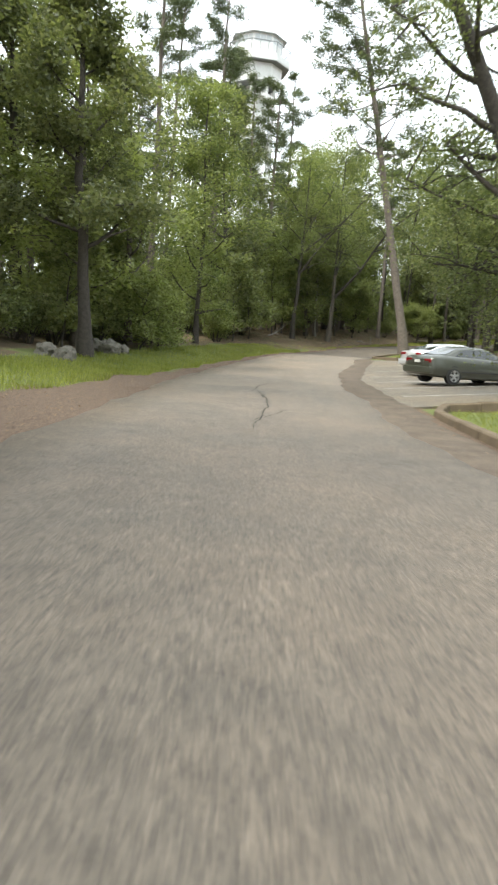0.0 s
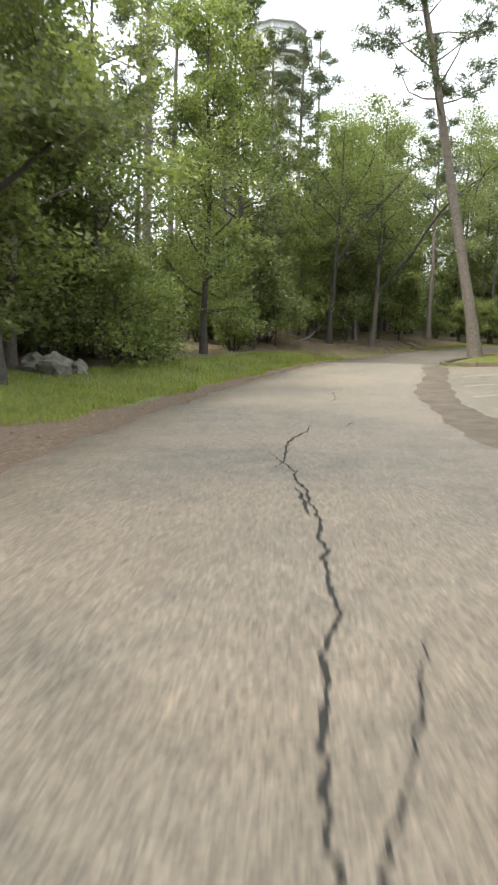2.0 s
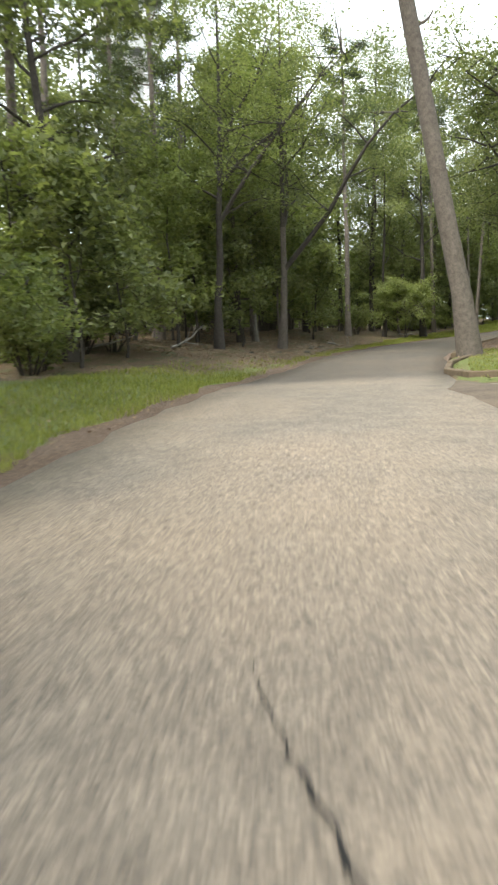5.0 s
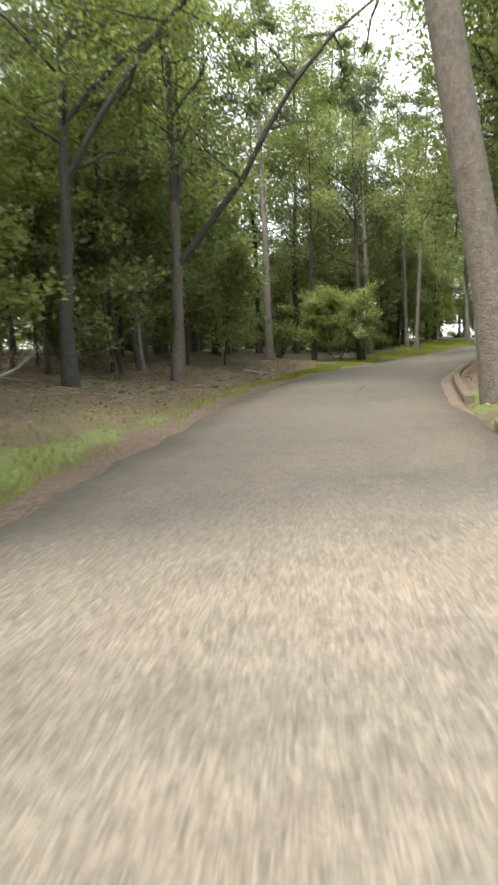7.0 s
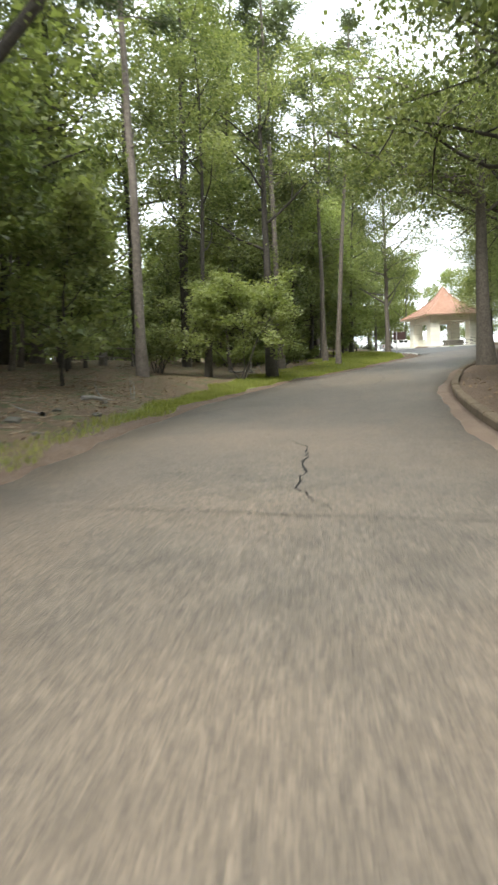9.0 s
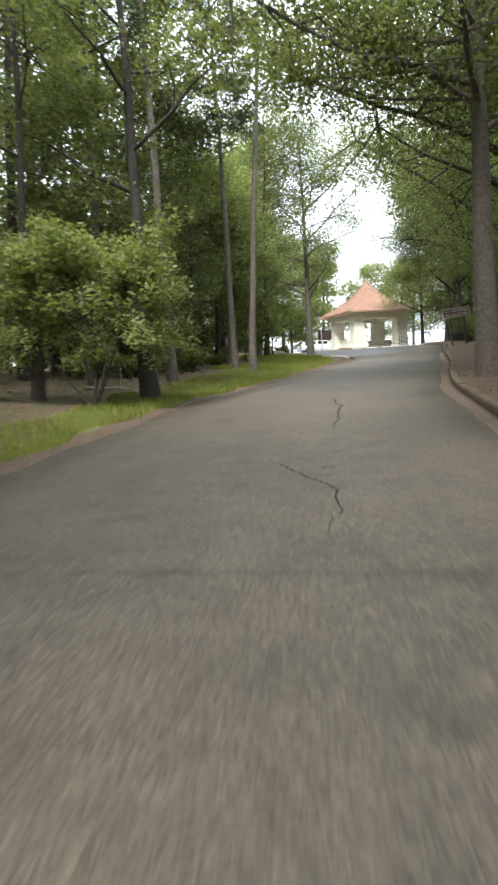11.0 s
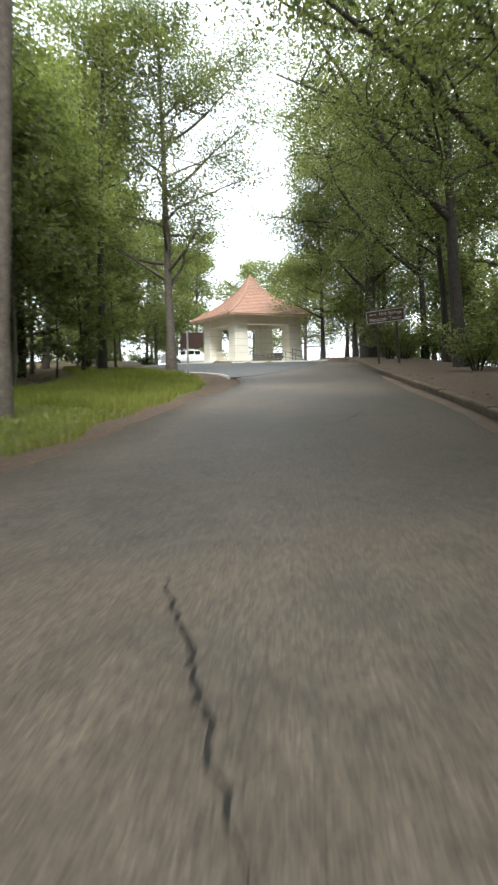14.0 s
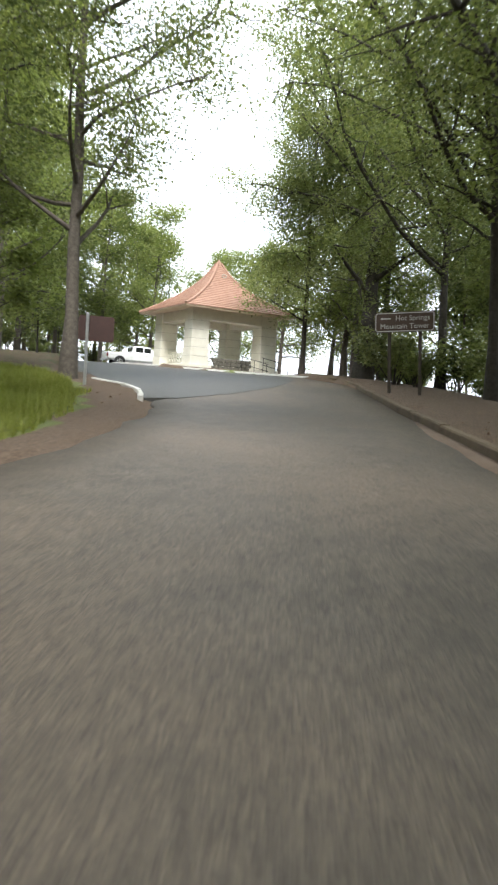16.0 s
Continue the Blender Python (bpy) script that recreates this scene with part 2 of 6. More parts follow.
M_CARGREEN = paint("sage_metallic_paint", (0.07, 0.073, 0.058))
M_CARSILVER = paint("silver_paint", (0.52, 0.53, 0.54))
M_CARWHITE = paint("white_paint", (0.78, 0.78, 0.77), 0.35, 0.0)
M_GLASS, _nt, _b = material("tinted_car_glass", 0.04)
_b.inputs["Base Color"].default_value = (0.02, 0.024, 0.024, 1)
_b.inputs["Specular IOR Level"].default_value = 0.8
M_TYRE = simple("tyre_rubber", (0.012, 0.012, 0.012), (0.03, 0.03, 0.03), 20, 0.85)
M_RIM = simple("alloy_rim", (0.42, 0.42, 0.43), (0.6, 0.6, 0.61), 9, 0.35, 0.8, 0.05)
M_TAIL = paint("red_lamp_lens", (0.2, 0.012, 0.016), 0.12, 0.0)
M_BLACKTRIM = simple("black_trim", (0.014, 0.014, 0.015), (0.03, 0.03, 0.03), 9, 0.6)
M_PLATE = simple("plate_white", (0.5, 0.5, 0.48), (0.62, 0.62, 0.6), 9, 0.5)


# ================= mesh helpers =================
def mesh_data(name, verts, faces, mat, smooth=False):
    """A mesh from vertex and face arrays; faces is a list or an (n, k) array."""
    me = bpy.data.meshes.new(name)
    verts = np.asarray(verts, dtype=np.float32)
    if isinstance(faces, np.ndarray) and faces.ndim == 2:
        n, k = faces.shape
        me.vertices.add(len(verts))
        me.vertices.foreach_set("co", verts.ravel())
        me.loops.add(n * k)
        me.loops.foreach_set("vertex_index", faces.astype(np.int32).ravel())
        me.polygons.add(n)
        me.polygons.foreach_set("loop_start", np.arange(0, n * k, k, dtype=np.int32))
        me.update(calc_edges=True)
        me.validate()
    else:
        me.from_pydata([tuple(map(float, v)) for v in verts], [], [tuple(f) for f in faces])
    if smooth:
        me.polygons.foreach_set("use_smooth", np.ones(len(me.polygons), dtype=bool))
    me.materials.append(mat)
    return me


def part_mesh(name, me, parent=None, label="", kind=""):
    ob = new(name, me)
    if parent is not None:
        ob.parent = parent
    return tagged(ob, label=label, kind=kind)


def part(name, bm, mat, parent=None, label="", kind="", smooth=False):
    me = bpy.data.meshes.new(name)
    bm.normal_update()
    bm.to_mesh(me)
    bm.free()
    if smooth:
        me.polygons.foreach_set("use_smooth", np.ones(len(me.polygons), dtype=bool))
    me.materials.append(mat)
    return part_mesh(name, me, parent, label, kind)


def box(bm, x0, y0, z0, x1, y1, z1, bevel=0.0, m=None):
    r = bmesh.ops.create_cube(bm, size=1.0)
    vs = r["verts"]
    bmesh.ops.scale(bm, vec=(x1 - x0, y1 - y0, z1 - z0), verts=vs)
    bmesh.ops.translate(bm, vec=((x0 + x1) / 2, (y0 + y1) / 2, (z0 + z1) / 2), verts=vs)
    if bevel > 0:
        es = list({e for v in vs for e in v.link_edges})
        q = bmesh.ops.bevel(bm, geom=es, offset=bevel, segments=2, affect="EDGES", profile=0.6)
        vs = q["verts"]
    if m is not None:
        bmesh.ops.transform(bm, matrix=m, verts=list({v for v in vs if v.is_valid}))
    return bm


def boxed(x0, y0, z0, x1, y1, z1, bevel=0.0):
    return box(bmesh.new(), x0, y0, z0, x1, y1, z1, bevel)


def tube(path, radii, sides=8):
    """Vertex and quad arrays of a tapered tube along a path, closed at its end."""
    path = np.asarray(path, float)
    n = len(path)
    tan = np.gradient(path, axis=0)
    tan /= np.linalg.norm(tan, axis=1)[:, None] + 1e-9
    ref = np.array([0.31, 0.17, 0.93]) if abs(tan[0] @ (0.31, 0.17, 0.93)) < 0.9 else np.array([0.9, -0.3, 0.1])
    u = np.cross(tan, ref)
    u /= np.linalg.norm(u, axis=1)[:, None] + 1e-9
    v = np.cross(tan, u)
    a = np.linspace(0, 2 * math.pi, sides, endpoint=False)
    ring = np.cos(a)[None, :, None] * u[:, None] + np.sin(a)[None, :, None] * v[:, None]
    verts = (path[:, None] + ring * np.asarray(radii)[:, None, None]).reshape(-1, 3)
    i = np.arange(n - 1)[:, None] * sides
    j = np.arange(sides)[None]
    k = (j + 1) % sides
    faces = np.stack([i + j, i + k, i + k + sides, i + j + sides], -1).reshape(-1, 4)
    return verts, faces


def join(chunks):
    vs, fs, n = [], [], 0
    for v, f in chunks:
        vs.append(v)
        fs.append(f + n)
        n += len(v)
    return np.concatenate(vs), np.concatenate(fs)


# ================= the lie of the land =================
def smooth_path():
    pts = [(p[1][0], p[1][1], p[1][2] - 1.31) for p in PATH]
    xy = np.array([q[:2] for q in pts])
    z = np.array([q[2] for q in pts])
    head = np.array([0.676, 0.737])
    back = np.array([(xy[0][0], xy[0][1] - k) for k in range(240, 0, -6)])
    ahead = np.array([xy[-1] + head * k for k in range(3, 320, 4)])
    zb = np.zeros(len(back))
    za = z[-1] + np.array([0.064 * min(k, 46) for k in range(3, 320, 4)])
    xy = np.concatenate([back, xy, ahead])
    z = np.concatenate([zb, z, za])
    ln = np.r_[0, np.cumsum(np.linalg.norm(np.diff(xy, axis=0), axis=1))]
    s = np.arange(0, ln[-1], 0.5)
    out = np.stack([np.interp(s, ln, xy[:, 0]), np.interp(s, ln, xy[:, 1]), np.interp(s, ln, z)], 1)
    ker = np.hanning(15)
    ker /= ker.sum()
    for c in range(3):
        out[:, c] = np.convolve(np.pad(out[:, c], 7, mode="edge"), ker, "valid")
    return s - 240.0, out


LINE_S, LINE = smooth_path()
LINE_T = np.gradient(LINE[:, :2], axis=0)
LINE_T /= np.linalg.norm(LINE_T, axis=1)[:, None]
LINE_N = np.stack([LINE_T[:, 1], -LINE_T[:, 0]], 1)
LEFT_EDGE = ([-240, 0, 9, 16, 25, 33, 38, 43, 50, 57, 62, 66, 74, 82, 88, 95, 101, 106, 110, 114, 117, 140, 400],
             [-3.0, -3.0, -3.0, -2.9, -2.95, -2.95, -2.9, -2.7, -2.7, -2.95, -3.45, -3.65, -3.85, -4.0, -4.0, -3.45, -3.15, -2.95, -2.3, -2.35, -2.7, 0.9, 0.9])
RIGHT_EDGE = ([-240, 0, 12, 24, 33, 41, 47, 56, 66, 75, 85, 95, 105, 118, 128, 134, 140, 400],
              [3.3, 3.3, 3.25, 3.2, 3.15, 3.1, 2.5, 2.4, 2.4, 2.55, 2.85, 3.1, 3.2, 3.3, 3.7, 3.6, 1.6, 1.6])


def line_coords(x, y):
    """Distance along the drive, offset to its right, and the drive's height there, for arrays of x and y."""
    x, y = np.atleast_1d(x).astype(float), np.atleast_1d(y).astype(float)
    out_s, out_d, out_z = (np.empty(x.shape) for _ in range(3))
    for a in range(0, x.size, 4000):
        q = np.stack([x.flat[a:a + 4000], y.flat[a:a + 4000]], 1)
        i = ((q[:, None] - LINE[None, ::2, :2]) ** 2).sum(-1).argmin(1) * 2
        off = q - LINE[i, :2]
        al = (off * LINE_T[i]).sum(1)
        s = LINE_S[i] + al
        out_s.flat[a:a + 4000] = s
        out_d.flat[a:a + 4000] = (off * LINE_N[i]).sum(1)
        out_z.flat[a:a + 4000] = np.interp(s, LINE_S, LINE[:, 2])
    return out_s, out_d, out_z


def wave(x, y):
    return (np.sin(x * 0.31 + 1.3 * np.sin(y * 0.17)) * np.sin(y * 0.27 + 0.8) * 0.5
            + np.sin(x * 0.93 + y * 0.41) * np.sin(y * 0.77 - x * 0.22) * 0.25)


def lot_mask(x, y):
    """1 on the paved turning place in front of the pavilion."""
    left = np.interp(y, [101, 105.2, 107.4, 109.2, 111.2, 114, 120, 131, 144, 160], [41, 43.2, 44.5, 45.2, 45.6, 46.0, 47.8, 53, 60, 66])
    right = np.interp(y, [101, 104.6, 110.5, 115.5, 118, 120.5, 124.5, 130, 134.6, 137.5, 145, 160], [48.6, 51.3, 57, 61.5, 62, 60.0, 58.5, 57.8, 59.2, 66.5, 76, 78])
    return (y > 101) & (y < 158) & (x > left) & (x < right)


def land(x, y, paved=False):
    """Height of the land (arrays). Paved: the road's own surface."""
    s, d, z = line_coords(x, y)
    le, re = np.interp(s, *LEFT_EDGE), np.interp(s, *RIGHT_EDGE)
    if paved:
        return z - 0.006 * np.abs(d)
    out_l = np.maximum(le - d, 0)
    out_r = np.maximum(d - re, 0)
    h = z.copy()
    h += np.where(out_l > 0, np.interp(s, [-240, 48, 58, 80, 98, 106, 125, 400], [0.10, 0.10, 0.165, 0.165, 0.11, 0.035, 0.035, 0.02]) * np.maximum(out_l - 1.0, 0) * np.exp(-out_l / 60) + 0.16 * wave(x, y) * np.clip(out_l / 4, 0, 1), 0)
    drop = np.interp(s, [-240, 60, 85, 110, 140, 400], [0.0, 0.0, 0.02, -0.10, -0.2, -0.3])
    bank = np.interp(s, [-240, 52, 60, 130, 400], [0, 0, 0.16, 0.16, 0.0])
    h += np.where(out_r > 0, bank * np.clip(out_r / 0.4, 0, 1) + drop * np.maximum(out_r - 4, 0) * np.exp(-out_r / 120)
                  + 0.12 * wave(x, y) * np.clip((out_r - 2) / 5, 0, 1), 0)
    inside = (d > le - 0.1) & (d < re + 0.1) & (s < 139)
    lotp = (s > 17.7) & (s < 47) & (d > 0) & (d < 20)
    h = np.where(lotp, z + 0.05 * np.maximum(d - 3, 0), h)
    paved_here = inside | lot_mask(x, y) | lotp
    flat = np.hypot(x - 64.85, y - 130.5) < 7.2
    h = np.where(flat, 6.5, h)
    h = np.where(paved_here, np.where(lotp, h, np.where(lot_mask(x, y), z, h)) - 0.14, h)
    return h


def ground_z(x, y):
    return float(land(np.array([x]), np.array([y]))[0])


def grown(a, b, step, far):
    mid = list(np.arange(a, b + step, step))
    lo, hi, g = [], [], step
    while g < far:
        g *= 1.35
        lo.insert(0, (lo[0] if lo else a) - g)
        hi.append((hi[-1] if hi else mid[-1]) + g)
    return np.array(lo + mid + hi)


def build_ground():
    xs, ys = grown(-22, 76, 0.6, 500), grown(-6, 150, 0.6, 500)
    X, Y = np.meshgrid(xs, ys)
    x, y = X.ravel(), Y.ravel()
    z = land(x, y)
    nx, ny = len(xs), len(ys)
    i = (np.arange(ny - 1)[:, None] * nx + np.arange(nx - 1)[None]).ravel()
    faces = np.stack([i, i + 1, i + nx + 1, i + nx], 1)
    me = mesh_data("ground", np.stack([x, y, z], 1), faces, M_GROUND, True)
    s, d, _ = line_coords(x, y)
    le, re = np.interp(s, *LEFT_EDGE), np.interp(s, *RIGHT_EDGE)
    ol, orr = le - d, d - re
    w = wave(x * 1.7, y * 1.7)
    gw = np.interp(s, [-240, 0, 25, 48, 53, 56, 68, 74, 95, 110, 400], [5, 5, 6, 4.5, 1.4, 0.3, 0.3, 1.6, 2.4, 7, 9])
    grass = ((ol > 0.35) & (ol < gw + w * 1.5)) * 1.0
    grass = np.maximum(grass, ((orr > 4.5) & (orr < 9) & (s > 100)) * 0.75)
    grass = np.maximum(grass, ((orr > 0.9) & (orr < 14) & (s < 17.5)) * 1.0)
    dirt0 = ((orr > -0.5) & (orr < 0.9) & (s < 47)) * 0.9
    grass = np.maximum(grass, ((orr > 0.2) & (orr < 9) & (s > 46) & (s < 60)) * 1.0)
    dirt = ((ol > -0.4) & (ol < 0.55 + w * 0.5)) * 0.7
    dirt = np.maximum(dirt, ((ol > -1) & (ol < np.interp(s, [0, 12, 22, 34], [2.5, 1.9, 1.3, 0.8]) + 0.4 * w)) * 0.85)
    tip = np.interp(s, [98, 104, 109, 114, 120.5, 124.5, 132], [-4.2, -3.5, -3.2, -3.7, -5.5, -7.7, -10.2])
    dirt = np.maximum(dirt, ((d > tip) & (d < 2) & (s > 100) & (s < 130)) * 0.9)
    dirt = np.maximum(dirt, ((orr > -0.5) & (orr < 4.6 + w) & (s > 60)) * 0.9)
    dirt = np.maximum(dirt, dirt0)
    by_steps = np.hypot(x - 64.85, y - 130.5) < 9.5
    dirt = np.where(by_steps, 0.9, dirt)
    col = np.zeros((len(x), 4), dtype=np.float32)
    col[:, 0], col[:, 1], col[:, 3] = grass, dirt, 1
    a = me.color_attributes.new("zone", "FLOAT_COLOR", "POINT")
    a.data.foreach_set("color", col.ravel())
    ob = new("ground", me)
    tagged(ob, "forest floor of leaf litter, grass verge and bare dirt", "ground", kind="structure")


build_ground()


def strip(name, s0, s1, dl, dr, mat, lift=0.0, step=0.8, cross=7, kind="structure", label="", category="", skirt=0.16):
    """A paved strip along the drive between two offsets, with a skirt down its sides."""
    ss = np.arange(s0, s1 + step * 0.5, step)
    cx = np.stack([np.interp(ss, LINE_S, LINE[:, k]) for k in range(3)], 1)
    nx = np.stack([np.interp(ss, LINE_S, LINE_N[:, k]) for k in range(2)], 1)
    l = np.interp(ss, *dl) if isinstance(dl, tuple) else np.full(len(ss), dl)
    r = np.interp(ss, *dr) if isinstance(dr, tuple) else np.full(len(ss), dr)
    wob = 0.10 * np.sin(ss * 1.9) * np.sin(ss * 0.73 + 1) + 0.05 * np.sin(ss * 4.7)
    l = l + (wob if isinstance(dl, tuple) else 0)
    verts = []
    for k in range(-1, cross + 1):
        f = min(max(k, 0), cross - 1) / (cross - 1)
        d = l + (r - l) * f
        z = cx[:, 2] + lift - (skirt if k in (-1, cross) else 0) - 0.006 * np.abs(d)
        verts.append(np.stack([cx[:, 0] + nx[:, 0] * d, cx[:, 1] + nx[:, 1] * d, z], 1))
    v = np.stack(verts, 1).reshape(-1, 3)
    w = cross + 2
    i = (np.arange(len(ss) - 1)[:, None] * w + np.arange(w - 1)[None]).ravel()
    f = np.stack([i, i + 1, i + w + 1, i + w], 1)
    ob = new(name, mesh_data(name, v, f, mat, True))
    return tagged(ob, label, category, kind=kind)


strip("road", -120, 140, LEFT_EDGE, RIGHT_EDGE, M_ROAD, label="worn chip-seal asphalt drive climbing through woods", category="road")


def polygon_patch(name, outline, mat, lift, label, category, step=1.0):
    """A paved patch with the given outline that follows the drive's slope, with a rim."""
    bm = bmesh.new()
    vs = [bm.verts.new((x, y, 0)) for x, y in outline]
    bm.faces.new(vs)
    lo = [min(p[k] for p in outline) for k in range(2)]
    hi = [max(p[k] for p in outline) for k in range(2)]
    for k in range(2):
        c = lo[k] + step
        while c < hi[k]:
            n = (1, 0, 0) if k == 0 else (0, 1, 0)
            bmesh.ops.bisect_plane(bm, geom=bm.verts[:] + bm.edges[:] + bm.faces[:], plane_co=(c, c, 0), plane_no=n)
            c += step
    rim = [e for e in bm.edges if e.is_boundary]
    ext = bmesh.ops.extrude_edge_only(bm, edges=rim)["geom"]
    low = {v for v in ext if isinstance(v, bmesh.types.BMVert)}
    bm.verts.ensure_lookup_table()
    co = np.array([v.co[:] for v in bm.verts])
    s, d, z = line_coords(co[:, 0], co[:, 1])
    extra = np.where((s < 48) & (d > 3), 0.05 * (d - 3), 0)
    for v, h, e in zip(bm.verts, z, extra):
        v.co.z = h + lift + e - (0.2 if v in low else 0)
    bmesh.ops.recalc_face_normals(bm, faces=bm.faces[:])
    ob = part(name, bm, mat)
    return tagged(ob, label, category, kind="structure")


def along(s, d):
    x = np.interp(s, LINE_S, LINE[:, 0]) + np.interp(s, LINE_S, LINE_N[:, 0]) * d
    y = np.interp(s, LINE_S, LINE[:, 1]) + np.interp(s, LINE_S, LINE_N[:, 1]) * d
    return float(x), float(y)


parking = [along(s, float(np.interp(s, *RIGHT_EDGE)) - 0.25) for s in (16.6, 20, 24, 28, 33, 38, 42, 45.5)]
parking += [along(45.5, 6.5), along(43.5, 9.5), along(44, 14), along(45, 19.5), along(30, 19.5), along(17, 19.5), along(18.2, 8), along(17.6, 4.6)]
polygon_patch("parking_lot", parking, M_LOT, -0.012, "sun-bleached asphalt parking bays beside the drive", "parking lot")

turning = [(43.2, 105.2), (44.5, 107.4), (45.2, 109.2), (45.6, 111.2), (46.0, 114), (47.8, 120), (53, 131), (60, 144), (64, 153), (67, 157),
           (78, 156), (76, 145), (66.5, 138.2), (59.2, 134.6), (57.8, 130), (58.5, 124.5), (60, 120.5), (61.3, 118.8), (57.5, 114.6), (52.0, 110.0), (47.5, 106.9), (44.2, 105.2)]
polygon_patch("turning_place", turning, M_NEWROAD, 0.005, "dark patched asphalt turning place before the pavilion", "road")


# ================= trees =================
def leaf_cloud(rng, centres, spread, per, size, flat=0.7, droop=0.0, narrow=0.7):
    """Leaves as small pointed blades scattered round clump centres."""
    centres = np.repeat(np.asarray(centres, float), per, axis=0)
    n = len(centres)
    off = rng.normal(size=(n, 3))
    off /= np.linalg.norm(off, axis=1)[:, None] + 1e-9
    off *= (rng.random(n) ** 0.55)[:, None] * spread
    off[:, 2] *= flat
    c = centres + off
    a = rng.normal(size=(n, 3))
    a[:, 2] = a[:, 2] * 0.55 - droop
    a /= np.linalg.norm(a, axis=1)[:, None] + 1e-9
    b = np.cross(a, rng.normal(size=(n, 3)) * 0.6 + (0, 0, 1))
    b /= np.linalg.norm(b, axis=1)[:, None] + 1e-9
    sz = size * rng.uniform(0.6, 1.35, n)[:, None]
    if size < 0.165:
        v = np.stack([c - a * sz * 0.5, c + b * sz * narrow * 0.45, c + a * sz * 0.5, c - b * sz * narrow * 0.45], 1)
        return v.reshape(-1, 3), np.arange(4 * n).reshape(n, 4)
    v = np.stack([c - a * sz * 0.5 + b * sz * narrow * 0.55, c + a * sz * 0.55, c - a * sz * 0.5 - b * sz * narrow * 0.55], 1)
    f = np.arange(3 * n).reshape(n, 3)
    return v.reshape(-1, 3), f


def bend(rng, start, way, length, n, wob, lift):
    """A wandering line from a start, that lifts or droops."""
    pts, p, w = [np.array(start, float)], np.array(start, float), np.array(way, float)
    for _ in range(n):
        w = w + rng.normal(size=3) * wob + np.array([0, 0, lift])
        w /= np.linalg.norm(w)
        p = p + w * length / n
        pts.append(p)
    return np.array(pts)


def broadleaf(rng, height, radius, base, reach, limbs, lean=(0, 0), per=60, leaf=0.2, clump=0.9, sub=3, fork=None, wob=0.12, low=0.35):
    """Trunk chunks and crown clump centres of a broad-leaved tree."""
    n = 9
    t = np.linspace(0, 1, n)
    trunk = np.stack([lean[0] * t ** 1.2 * height + np.cumsum(rng.normal(size=n)) * wob * 0.5,
                      lean[1] * t ** 1.2 * height + np.cumsum(rng.normal(size=n)) * wob * 0.5, t * height * 0.92 - 0.25], 1)
    trunk[0, :2] = 0
    rad = radius * (1 - 0.82 * t) * (1 + 0.5 * np.exp(-t * 22))
    wood = [tube(trunk, rad, 9)]
    tips = []
    starts = []
    for k in range(limbs):
        f = base + (1 - base) * (k + rng.random() * 0.8) / limbs
        f = min(f, 0.97)
        at = np.array([np.interp(f, t, trunk[:, c]) for c in range(3)])
        ang = k * 2.4 + rng.random() * 1.2
        up = 0.25 + 0.7 * f * rng.random()
        ln = reach * (0.65 + 0.5 * rng.random()) * (1.1 - 0.55 * max(0, (f - 0.55)) / 0.45)
        line = bend(rng, at, (math.cos(ang), math.sin(ang), up), ln, 5, 0.16, 0.05)
        starts.append((line, ln, max(0.02, np.interp(f, t, rad) * 0.5), sub))
    for way, f, ln, r in (fork or []):
        at = np.array([np.interp(f, t, trunk[:, c]) for c in range(3)])
        line = bend(rng, at, way, ln, 7, 0.09, 0.0)
        starts.append((line, ln, r, sub * 3))
    for line, ln, r, twigs in starts:
        m = len(line)
        wood.append(tube(line, np.linspace(r, r * 0.25, m), 5))
        tips += [line[-1], line[-2]]
        for j in range(twigs):
            i = rng.integers(max(1, int(m * low)), m)
            sl = bend(rng, line[i], rng.normal(size=3) * (0.8, 0.8, 0.5) + (0, 0, 0.15), min(ln * 0.45, 2.6) * rng.uniform(0.6, 1.2), 3, 0.2, 0.02)
            wood.append(tube(sl, np.linspace(r * 0.4, 0.008, 4), 4))
            tips += [sl[-1], sl[-2]]
    tips = np.array(tips)
    return wood, leaf_cloud(rng, tips, clump, per, leaf)


